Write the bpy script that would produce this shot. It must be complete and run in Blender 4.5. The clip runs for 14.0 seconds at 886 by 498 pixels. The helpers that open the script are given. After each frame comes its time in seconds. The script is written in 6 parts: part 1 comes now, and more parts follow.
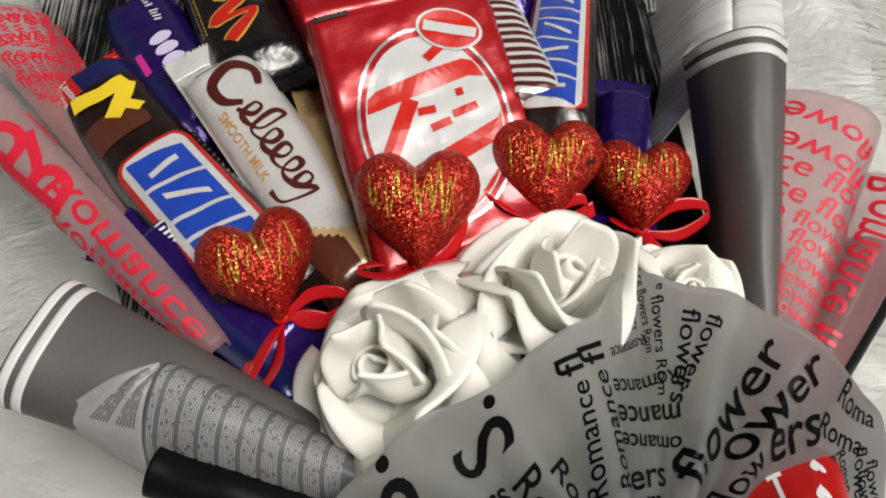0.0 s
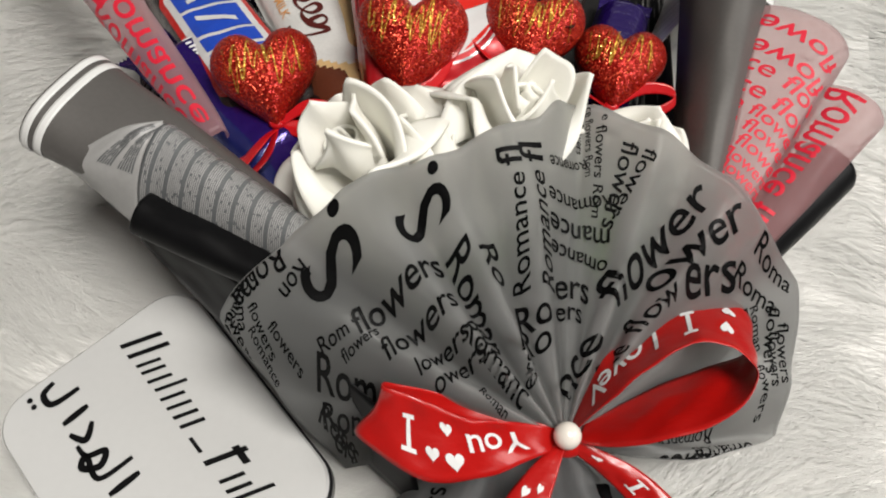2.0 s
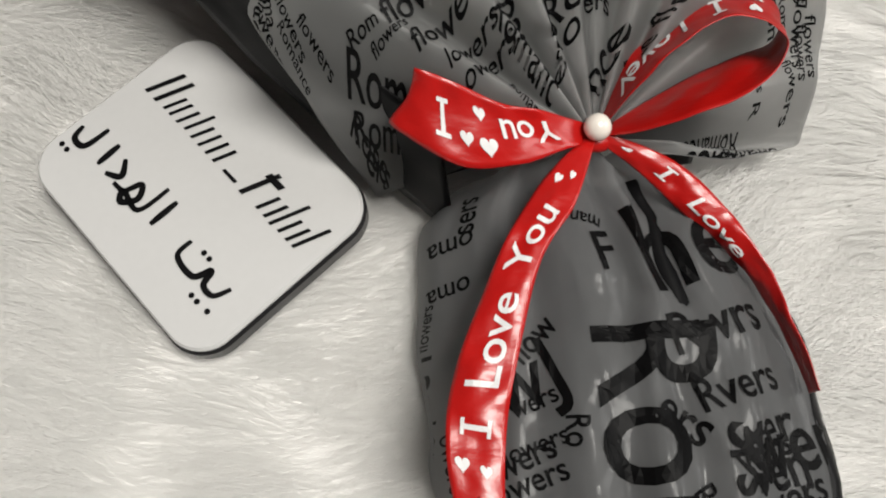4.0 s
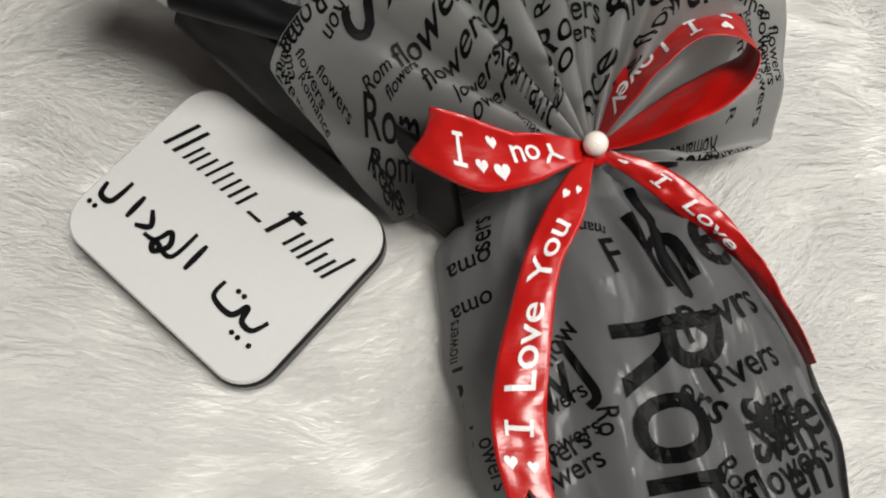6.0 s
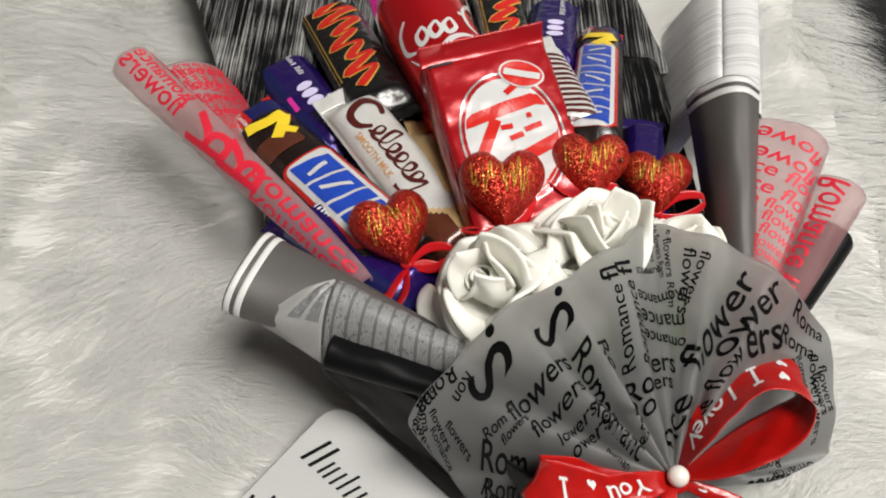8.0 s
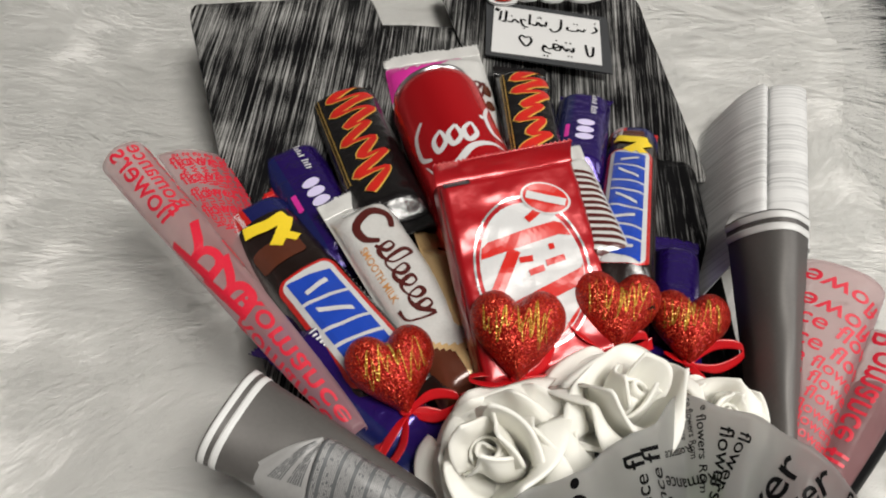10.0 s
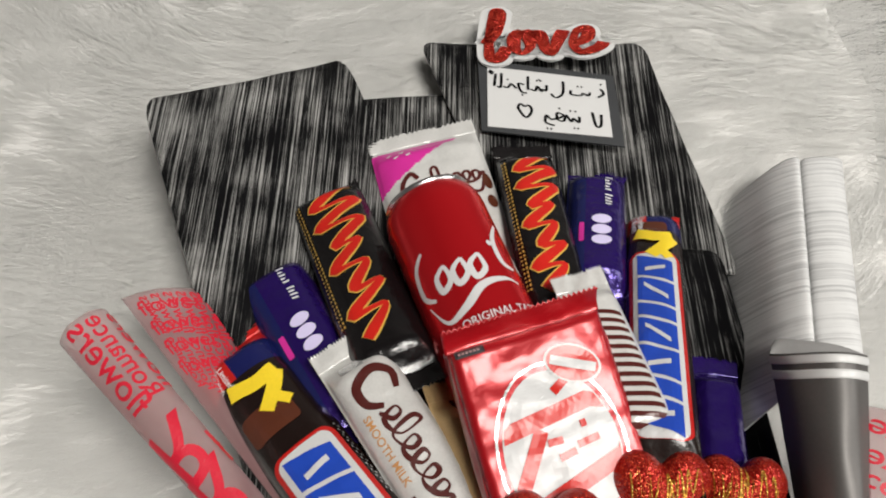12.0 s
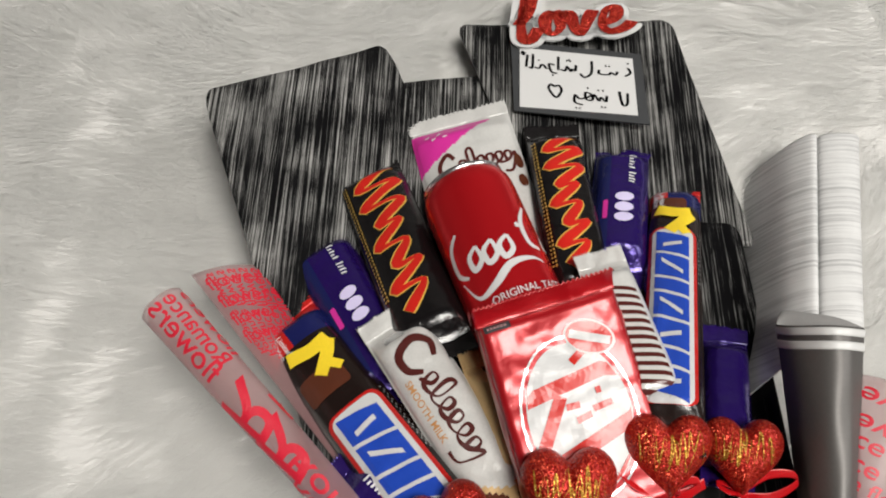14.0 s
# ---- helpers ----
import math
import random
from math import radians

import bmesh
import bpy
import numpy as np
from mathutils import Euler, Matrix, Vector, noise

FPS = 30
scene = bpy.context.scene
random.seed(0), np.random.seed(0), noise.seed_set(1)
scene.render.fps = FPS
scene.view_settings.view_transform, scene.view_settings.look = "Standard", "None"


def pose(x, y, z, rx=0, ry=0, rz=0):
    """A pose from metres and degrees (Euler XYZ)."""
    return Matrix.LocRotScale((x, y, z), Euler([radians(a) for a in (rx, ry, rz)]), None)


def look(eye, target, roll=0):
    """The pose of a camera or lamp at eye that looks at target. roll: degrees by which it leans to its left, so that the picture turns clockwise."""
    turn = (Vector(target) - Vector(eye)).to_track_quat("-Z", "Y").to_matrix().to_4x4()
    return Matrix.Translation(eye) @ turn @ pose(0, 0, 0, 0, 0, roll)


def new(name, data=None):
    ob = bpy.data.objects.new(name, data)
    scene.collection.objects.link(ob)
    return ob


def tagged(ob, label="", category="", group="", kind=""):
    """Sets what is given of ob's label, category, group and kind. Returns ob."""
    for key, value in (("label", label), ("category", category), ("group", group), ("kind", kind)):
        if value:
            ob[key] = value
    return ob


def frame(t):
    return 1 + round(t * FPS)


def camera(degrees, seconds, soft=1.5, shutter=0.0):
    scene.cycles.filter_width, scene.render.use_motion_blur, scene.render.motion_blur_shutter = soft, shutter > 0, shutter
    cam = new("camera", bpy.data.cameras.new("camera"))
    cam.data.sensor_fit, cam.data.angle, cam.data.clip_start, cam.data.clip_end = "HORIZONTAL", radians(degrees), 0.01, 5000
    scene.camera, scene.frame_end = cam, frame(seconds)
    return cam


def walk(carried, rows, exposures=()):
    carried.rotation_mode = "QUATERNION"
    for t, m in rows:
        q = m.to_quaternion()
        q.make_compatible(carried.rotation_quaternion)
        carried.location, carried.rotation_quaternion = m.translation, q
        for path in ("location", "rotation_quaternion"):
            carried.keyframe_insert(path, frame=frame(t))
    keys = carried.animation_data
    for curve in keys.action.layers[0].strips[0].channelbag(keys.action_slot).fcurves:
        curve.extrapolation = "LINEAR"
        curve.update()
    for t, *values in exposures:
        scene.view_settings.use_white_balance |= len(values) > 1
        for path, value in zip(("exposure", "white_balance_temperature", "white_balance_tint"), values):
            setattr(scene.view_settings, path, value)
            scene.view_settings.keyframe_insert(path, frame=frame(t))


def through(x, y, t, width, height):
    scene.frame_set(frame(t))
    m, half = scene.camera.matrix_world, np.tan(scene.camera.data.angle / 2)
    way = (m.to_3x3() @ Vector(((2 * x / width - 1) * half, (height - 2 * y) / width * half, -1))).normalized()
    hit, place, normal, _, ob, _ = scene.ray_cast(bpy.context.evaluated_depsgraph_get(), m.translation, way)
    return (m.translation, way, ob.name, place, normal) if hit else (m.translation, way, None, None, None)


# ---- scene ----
cam = camera(58.7, 14.0, 2.0)
PATH = [
    (0, (0.008, 0.004, 0.349), (-0.004, 0.859, -1.459), -1.4),
    (0.5, (0.017, -0.015, 0.339), (-0.001, 0.842, -1.468), 1.6),
    (1, (0.019, -0.033, 0.334), (-0.017, 0.822, -1.473), 4.5),
    (1.5, (0.026, -0.048, 0.343), (-0.028, 0.842, -1.447), 5.0),
    (2, (0.04, -0.078, 0.345), (-0.07, 0.829, -1.434), 2.0),
    (2.5, (0.044, -0.097, 0.335), (-0.073, 0.762, -1.467), 1.1),
    (3, (0.043, -0.113, 0.332), (-0.072, 0.704, -1.49), 0.8),
    (3.5, (0.04, -0.128, 0.326), (-0.068, 0.628, -1.523), 0.4),
    (4, (0.038, -0.147, 0.318), (-0.041, 0.528, -1.563), -0.4),
    (4.2, (0.039, -0.156, 0.312), (-0.025, 0.477, -1.584), 0.3),
    (6.3, (0.006, -0.147, 0.358), (0.03, 0.567, -1.509), 2.0),
    (6.5, (0.001, -0.139, 0.369), (0.01, 0.626, -1.479), 0.8),
    (7, (-0.005, -0.117, 0.398), (-0.035, 0.764, -1.398), -1.1),
    (7.5, (-0.015, -0.109, 0.418), (-0.064, 0.881, -1.319), -2.1),
    (8, (-0.02, -0.108, 0.436), (-0.087, 0.947, -1.262), -3.1),
    (8.5, (-0.021, -0.101, 0.445), (-0.093, 1.01, -1.216), -3.5),
    (8.7, (-0.021, -0.093, 0.45), (-0.107, 1.014, -1.213), -3.4),
    (10.8, (-0.017, 0.008, 0.424), (-0.135, 1.091, -1.253), -2.1),
    (11, (-0.021, 0.02, 0.426), (-0.133, 1.07, -1.273), -2.7),
    (11.5, (-0.033, 0.055, 0.437), (-0.121, 1.048, -1.297), -2.9),
    (12, (-0.035, 0.087, 0.444), (-0.109, 1.051, -1.306), -4.3),
    (12.5, (-0.033, 0.105, 0.445), (-0.126, 1.041, -1.32), -6.4),
    (13, (-0.031, 0.111, 0.453), (-0.159, 0.958, -1.355), -9.7),
    (13.5, (-0.027, 0.109, 0.478), (-0.182, 0.923, -1.343), -11.3),
    (14, (-0.023, 0.087, 0.492), (-0.225, 0.915, -1.317), -13.2),
]

EXPOSURES = ((0.0, -0.38), (1.5, -0.32), (3.0, -0.06), (4.0, -0.24), (6.5, -0.17), (7.5, -0.18), (8.5, -0.19), (11.0, -0.37), (13.0, -0.27), (14.0, -0.32))
walk(cam, [(t, look(eye, target, roll)) for t, eye, target, roll in PATH], EXPOSURES)

# ---- world and lamps ----
world = bpy.data.worlds.new("world")
scene.world = world
world.use_nodes = True
world.node_tree.nodes["Background"].inputs[0].default_value = (0.9, 0.95, 1.0, 1)
world.node_tree.nodes["Background"].inputs[1].default_value = 0.01
scene.view_settings.exposure = 0.0
LAMP_AT, LAMP_POWER, LAMP_SIZE = (0.70, -0.20, 2.15), 72.0, 0.9
SIDE_AT, SIDE_POWER, SIDE_SIZE = (2.23, 0.45, 1.45), 28.0, (1.0, 1.1)


# ---- materials ----
def nodes_of(m):
    m.use_nodes = True
    return m.node_tree.nodes, m.node_tree.links


def paint(name, color, rough=0.5, metal=0.0, vary=0.12, scale=60.0, fine=900.0, bump=0.1, bump_scale=None, stretch=(1, 1, 1),
          coat=0.0, sheen=0.0, subsurface=0.0, spec=0.5, rand=0.0):
    """A surface with variation at two scales and a fine relief."""
    m = bpy.data.materials.new(name)
    n, l = nodes_of(m)
    b = n["Principled BSDF"]
    tc, mp = n.new("ShaderNodeTexCoord"), n.new("ShaderNodeMapping")
    mp.inputs["Scale"].default_value = stretch
    l.new(tc.outputs["Object"], mp.inputs["Vector"])
    big, small = n.new("ShaderNodeTexNoise"), n.new("ShaderNodeTexNoise")
    for tex, sc in ((big, scale), (small, fine)):
        tex.inputs["Scale"].default_value = sc
        tex.inputs["Detail"].default_value = 3
        l.new(mp.outputs[0], tex.inputs["Vector"])
    add = n.new("ShaderNodeMath")
    add.operation = "ADD"
    l.new(big.outputs[0], add.inputs[0])
    l.new(small.outputs[0], add.inputs[1])
    ramp = n.new("ShaderNodeMapRange")
    ramp.inputs[1].default_value, ramp.inputs[2].default_value = 0.6, 1.4
    ramp.inputs[3].default_value, ramp.inputs[4].default_value = 1 - vary, 1 + vary
    l.new(add.outputs[0], ramp.inputs[0])
    mul = n.new("ShaderNodeMix")
    mul.data_type, mul.blend_type = "RGBA", "MULTIPLY"
    mul.inputs[0].default_value = 1
    mul.inputs[6].default_value = (*color, 1)
    l.new(ramp.outputs[0], mul.inputs[7])
    l.new(mul.outputs[2], b.inputs["Base Color"])
    b.inputs["Roughness"].default_value = rough
    b.inputs["Metallic"].default_value = metal
    b.inputs["Coat Weight"].default_value = coat
    b.inputs["Coat Roughness"].default_value = 0.12
    b.inputs["Sheen Weight"].default_value = sheen
    b.inputs["Specular IOR Level"].default_value = spec
    if subsurface:
        b.inputs["Subsurface Weight"].default_value = subsurface
        b.inputs["Subsurface Radius"].default_value = (0.008, 0.008, 0.006)
    if bump:
        bp = n.new("ShaderNodeBump")
        bp.inputs["Strength"].default_value = bump
        bp.inputs["Distance"].default_value = 0.002
        src = big
        if bump_scale:
            src = n.new("ShaderNodeTexNoise")
            src.inputs["Scale"].default_value = bump_scale
            src.inputs["Detail"].default_value = 4
            l.new(mp.outputs[0], src.inputs["Vector"])
        l.new(src.outputs[0], bp.inputs["Height"])
        l.new(bp.outputs[0], b.inputs["Normal"])
    return m


def frosted(name, color, clear=0.3, rough=0.3, spread=0.5):
    """Thin frosted film: some light goes straight through, some is scattered, some mirrored softly."""
    m = bpy.data.materials.new(name)
    n, l = nodes_of(m)
    b = n["Principled BSDF"]
    b.inputs["Base Color"].default_value = (*color, 1)
    b.inputs["Roughness"].default_value = rough
    b.inputs["Specular IOR Level"].default_value = 0.35
    tl, tp = n.new("ShaderNodeBsdfTranslucent"), n.new("ShaderNodeBsdfTransparent")
    tl.inputs[0].default_value = (*[0.62 + 0.38 * c for c in color], 1)
    m1, m2 = n.new("ShaderNodeMixShader"), n.new("ShaderNodeMixShader")
    tc, nz, bp = n.new("ShaderNodeTexCoord"), n.new("ShaderNodeTexNoise"), n.new("ShaderNodeBump")
    nz.inputs["Scale"].default_value = 45
    nz.inputs["Detail"].default_value = 4
    bp.inputs["Strength"].default_value, bp.inputs["Distance"].default_value = 0.35, 0.004
    l.new(tc.outputs["Object"], nz.inputs["Vector"])
    l.new(nz.outputs[0], bp.inputs["Height"])
    l.new(bp.outputs[0], b.inputs["Normal"])
    rg = n.new("ShaderNodeMapRange")
    rg.inputs[3].default_value, rg.inputs[4].default_value = clear - 0.08, clear + 0.08
    l.new(nz.outputs[0], rg.inputs[0])
    m1.inputs[0].default_value = spread
    l.new(b.outputs[0], m1.inputs[1])
    l.new(tl.outputs[0], m1.inputs[2])
    l.new(rg.outputs[0], m2.inputs[0])
    l.new(m1.outputs[0], m2.inputs[1])
    l.new(tp.outputs[0], m2.inputs[2])
    l.new(m2.outputs[0], n["Material Output"].inputs[0])
    return m


def glitter(name, color, flake, scale=2300.0):
    """Glitter grains: each grain tilts its own way and some are brighter."""
    m = bpy.data.materials.new(name)
    n, l = nodes_of(m)
    b = n["Principled BSDF"]
    tc, vo = n.new("ShaderNodeTexCoord"), n.new("ShaderNodeTexVoronoi")
    vo.inputs["Scale"].default_value = scale
    l.new(tc.outputs["Object"], vo.inputs["Vector"])
    sep = n.new("ShaderNodeSeparateColor")
    l.new(vo.outputs["Color"], sep.inputs[0])
    ramp = n.new("ShaderNodeValToRGB")
    ramp.color_ramp.elements[0].color, ramp.color_ramp.elements[0].position = (*[c * 0.55 for c in color], 1), 0.0
    ramp.color_ramp.elements[1].color, ramp.color_ramp.elements[1].position = (*flake, 1), 1.0
    e = ramp.color_ramp.elements.new(0.72)
    e.color = (*color, 1)
    l.new(sep.outputs[0], ramp.inputs[0])
    l.new(ramp.outputs[0], b.inputs["Base Color"])
    b.inputs["Roughness"].default_value, b.inputs["Metallic"].default_value = 0.32, 0.55
    nm = n.new("ShaderNodeVectorMath")
    nm.operation = "SUBTRACT"
    nm.inputs[1].default_value = (0.5, 0.5, 0.5)
    l.new(vo.outputs["Color"], nm.inputs[0])
    sc = n.new("ShaderNodeVectorMath")
    sc.operation = "SCALE"
    sc.inputs[3].default_value = 1.1
    l.new(nm.outputs[0], sc.inputs[0])
    ge, ad, no = n.new("ShaderNodeNewGeometry"), n.new("ShaderNodeVectorMath"), n.new("ShaderNodeVectorMath")
    ad.operation, no.operation = "ADD", "NORMALIZE"
    l.new(ge.outputs["Normal"], ad.inputs[0])
    l.new(sc.outputs[0], ad.inputs[1])
    l.new(ad.outputs[0], no.inputs[0])
    l.new(no.outputs[0], b.inputs["Normal"])
    return m


def fur_shader(name, color):
    """Fine pale fibres that let much of the light through."""
    m = bpy.data.materials.new(name)
    n, l = nodes_of(m)
    d, t, mx = n["Principled BSDF"], n.new("ShaderNodeBsdfTranslucent"), n.new("ShaderNodeMixShader")
    tc, nz, hs = n.new("ShaderNodeTexCoord"), n.new("ShaderNodeTexNoise"), n.new("ShaderNodeMix")
    nz.inputs["Scale"].default_value, nz.inputs["Detail"].default_value = 7, 4
    hs.data_type = "RGBA"
    hs.inputs[6].default_value, hs.inputs[7].default_value = (*[c * 0.96 for c in color], 1), (*color, 1)
    l.new(tc.outputs["Object"], nz.inputs["Vector"])
    l.new(nz.outputs[0], hs.inputs[0])
    l.new(hs.outputs[2], d.inputs["Base Color"])
    l.new(hs.outputs[2], t.inputs[0])
    d.inputs["Roughness"].default_value = 0.8
    d.inputs["Specular IOR Level"].default_value = 0.08
    # the fine pile shades as one soft coat: most of each fibre's normal is the coat's
    ge, sc, ad, no = n.new("ShaderNodeNewGeometry"), n.new("ShaderNodeVectorMath"), n.new("ShaderNodeVectorMath"), n.new("ShaderNodeVectorMath")
    sc.operation, ad.operation, no.operation = "SCALE", "ADD", "NORMALIZE"
    sc.inputs[3].default_value = 0.45
    ad.inputs[1].default_value = (0.0, 0.0, 1.0)
    l.new(ge.outputs["Normal"], sc.inputs[0])
    l.new(sc.outputs[0], ad.inputs[0])
    l.new(ad.outputs[0], no.inputs[0])
    l.new(no.outputs[0], d.inputs["Normal"])
    mx.inputs[0].default_value = 0.35
    l.new(d.outputs[0], mx.inputs[1])
    l.new(t.outputs[0], mx.inputs[2])
    l.new(mx.outputs[0], n["Material Output"].inputs[0])
    return m


def foam(name, color, through=0.28):
    """Thin matt craft foam: most light comes back, some glows through the petal."""
    m = bpy.data.materials.new(name)
    n, l = nodes_of(m)
    d, t, mx = n["Principled BSDF"], n.new("ShaderNodeBsdfTranslucent"), n.new("ShaderNodeMixShader")
    tc, nz, fine, bp, hs = n.new("ShaderNodeTexCoord"), n.new("ShaderNodeTexNoise"), n.new("ShaderNodeTexNoise"), n.new("ShaderNodeBump"), n.new("ShaderNodeMix")
    nz.inputs["Scale"].default_value, nz.inputs["Detail"].default_value = 45, 3
    fine.inputs["Scale"].default_value, fine.inputs["Detail"].default_value = 1100, 3
    hs.data_type = "RGBA"
    hs.inputs[6].default_value, hs.inputs[7].default_value = (*[c * 0.965 for c in color], 1), (*color, 1)
    for tex in (nz, fine):
        l.new(tc.outputs["Object"], tex.inputs["Vector"])
    l.new(nz.outputs[0], hs.inputs[0])
    l.new(hs.outputs[2], d.inputs["Base Color"])
    l.new(hs.outputs[2], t.inputs[0])
    bp.inputs["Strength"].default_value, bp.inputs["Distance"].default_value = 0.10, 0.001
    l.new(fine.outputs[0], bp.inputs["Height"])
    l.new(bp.outputs[0], d.inputs["Normal"])
    d.inputs["Roughness"].default_value = 0.7
    d.inputs["Specular IOR Level"].default_value = 0.25
    mx.inputs[0].default_value = through
    l.new(d.outputs[0], mx.inputs[1])
    l.new(t.outputs[0], mx.inputs[2])
    l.new(mx.outputs[0], n["Material Output"].inputs[0])
    return m


def streaked(name, dark, light, stretch, lo=0.5, hi=0.62, rough=0.32, scale=1.0):
    """Printed brush strokes: long thin streaks of one tone on another, broken into patches."""
    m = bpy.data.materials.new(name)
    n, l = nodes_of(m)
    b = n["Principled BSDF"]
    tc, mp = n.new("ShaderNodeTexCoord"), n.new("ShaderNodeMapping")
    mp.inputs["Scale"].default_value = stretch
    l.new(tc.outputs["Object"], mp.inputs["Vector"])
    a, c = n.new("ShaderNodeTexNoise"), n.new("ShaderNodeTexNoise")
    a.inputs["Scale"].default_value, a.inputs["Detail"].default_value, a.inputs["Roughness"].default_value = scale, 5, 0.7
    l.new(mp.outputs[0], a.inputs["Vector"])
    c.inputs["Scale"].default_value, c.inputs["Detail"].default_value = 28, 4
    l.new(tc.outputs["Object"], c.inputs["Vector"])
    mx = n.new("ShaderNodeMath")
    mx.operation = "MULTIPLY_ADD"
    mx.inputs[1].default_value, mx.inputs[2].default_value = 0.35, -0.175
    l.new(c.outputs[0], mx.inputs[0])
    ad = n.new("ShaderNodeMath")
    l.new(a.outputs[0], ad.inputs[0])
    l.new(mx.outputs[0], ad.inputs[1])
    rp = n.new("ShaderNodeValToRGB")
    rp.color_ramp.elements[0].position, rp.color_ramp.elements[0].color = lo, (*dark, 1)
    rp.color_ramp.elements[1].position, rp.color_ramp.elements[1].color = hi, (*light, 1)
    l.new(ad.outputs[0], rp.inputs[0])
    l.new(rp.outputs[0], b.inputs["Base Color"])
    b.inputs["Roughness"].default_value = rough
    b.inputs["Specular IOR Level"].default_value = 0.12
    return m


FUR = fur_shader("white_fur", (0.76, 0.755, 0.735))
FUR_BASE = paint("fur_backing", (0.70, 0.69, 0.67), 0.9, vary=0.03, scale=14, fine=120, bump=0.8, bump_scale=70, stretch=(1, 3, 1))
FLOOR = paint("dark_floor", (0.006, 0.006, 0.007), 0.5, vary=0.3, scale=8, fine=120)
WALL = paint("unseen_wall_grey", (0.24, 0.232, 0.224), 0.8, vary=0.04, scale=3, fine=80)
BLACK_PAPER = streaked("black_brushed_paper", (0.004, 0.004, 0.0045), (0.40, 0.395, 0.38), (1150, 10, 40), 0.50, 0.68, 0.30)
# the same paper for the right fold, its shade painted as fewer, dimmer strokes
BLACK_SHADED = streaked("black_paper_shaded_copy", (0.004, 0.004, 0.0045), (0.36, 0.355, 0.345), (820, 13, 40), 0.58, 0.80, 0.30)
BLACK = paint("black_paper", (0.004, 0.004, 0.0045), 0.42, vary=0.3, scale=40, fine=500, bump=0.15, spec=0.14)
GREY = paint("grey_metallic_paper", (0.115, 0.108, 0.103), 0.48, metal=0.35, vary=0.08, scale=20, fine=500, bump=0.06)
GREY_IN = paint("grey_paper_inside", (0.34, 0.335, 0.33), 0.5, vary=0.06, scale=20, fine=400)
WHITE_STRIPE = paint("white_print", (0.64, 0.64, 0.63), 0.4, vary=0.04)
NEWS = paint("grey_printed_paper", (0.115, 0.12, 0.125), 0.4, vary=0.12, scale=60, fine=900, bump=0.05)
PLEAT = streaked("white_streaked_paper", (0.40, 0.40, 0.40), (0.66, 0.66, 0.655), (7, 520, 7), 0.34, 0.56, 0.5)
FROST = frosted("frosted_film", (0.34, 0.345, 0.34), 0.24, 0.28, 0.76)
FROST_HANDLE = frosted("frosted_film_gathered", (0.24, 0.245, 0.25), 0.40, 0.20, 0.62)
FROST_RED = frosted("frosted_film_for_red_print", (0.58, 0.30, 0.31), 0.58, 0.25, 0.6)
INK = paint("black_ink", (0.003, 0.003, 0.0033), 0.5, vary=0.1, bump=0, spec=0.10)
RED_INK = paint("red_ink", (0.58, 0.012, 0.035), 0.45, vary=0.1, bump=0)
WHITE_INK = paint("white_ink", (0.70, 0.70, 0.70), 0.45, vary=0.03, bump=0)
SATIN = paint("red_satin", (0.40, 0.005, 0.004), 0.30, vary=0.10, scale=70, fine=1700, bump=0.30, bump_scale=70, stretch=(1, 2, 1), coat=0.0, spec=0.6)
ORGANZA = paint("thin_red_ribbon", (0.48, 0.006, 0.010), 0.28, vary=0.12, scale=150, fine=2500, bump=0.1)
GLITTER_RED = glitter("red_glitter", (0.42, 0.008, 0.005), (0.95, 0.12, 0.05))
GLITTER_GOLD = glitter("gold_glitter", (0.62, 0.30, 0.03), (1.0, 0.75, 0.2))
ROSE = foam("white_foam", (0.985, 0.975, 0.92))
LEAF = paint("green_leaf", (0.10, 0.22, 0.03), 0.5, vary=0.2)
PEARL = paint("pearl", (0.80, 0.75, 0.68), 0.16, vary=0.03, coat=0.6, bump=0)
STICK = paint("white_stick", (0.8, 0.8, 0.78), 0.4)
SIGN_WHITE = paint("white_gloss_panel", (0.55, 0.55, 0.545), 0.22, vary=0.02, scale=20, fine=300, bump=0.03)
SIGN_BLACK = paint("black_edge", (0.010, 0.010, 0.011), 0.3)
CARD_BLACK = paint("black_card", (0.035, 0.037, 0.04), 0.7, vary=0.15, fine=1500, bump=0.1)
CARD_WHITE = paint("white_card", (0.62, 0.62, 0.615), 0.6, vary=0.02, fine=900)
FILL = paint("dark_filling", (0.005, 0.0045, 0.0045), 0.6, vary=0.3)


def foil(name, color, rough=0.22, metal=0.35, bump=0.35):
    return paint(name, color, rough, metal, vary=0.08, scale=70, fine=800, bump=bump, bump_scale=120, coat=0.3)


W_RED = foil("red_foil", (0.37, 0.005, 0.010), 0.32, 0.25, 0.22)
W_WHITE = foil("white_foil", (0.60, 0.595, 0.575), 0.3, 0.1)
W_BLACK = foil("black_foil", (0.006, 0.005, 0.0055), 0.22, 0.1, 0.5)
W_BROWN = foil("brown_foil", (0.012, 0.006, 0.005), 0.27, 0.1)
W_PURPLE = foil("purple_foil", (0.026, 0.009, 0.135), 0.18, 0.45, 0.7)
W_NAVY = foil("navy_foil", (0.012, 0.016, 0.11), 0.25, 0.3)
W_SCARLET = foil("scarlet_foil", (0.55, 0.015, 0.012), 0.3, 0.2)
W_CREAM = foil("gold_cream_print", (0.62, 0.42, 0.20), 0.3, 0.2)
W_CHOC = foil("chocolate_print", (0.10, 0.028, 0.014), 0.25, 0.1)
CAN_RED = paint("red_can_paint", (0.62, 0.012, 0.018), 0.24, 0.62, vary=0.05, scale=30, fine=2500, bump=0.02)
ALU = paint("aluminium", (0.75, 0.75, 0.76), 0.25, 1.0, vary=0.05, bump=0.02)
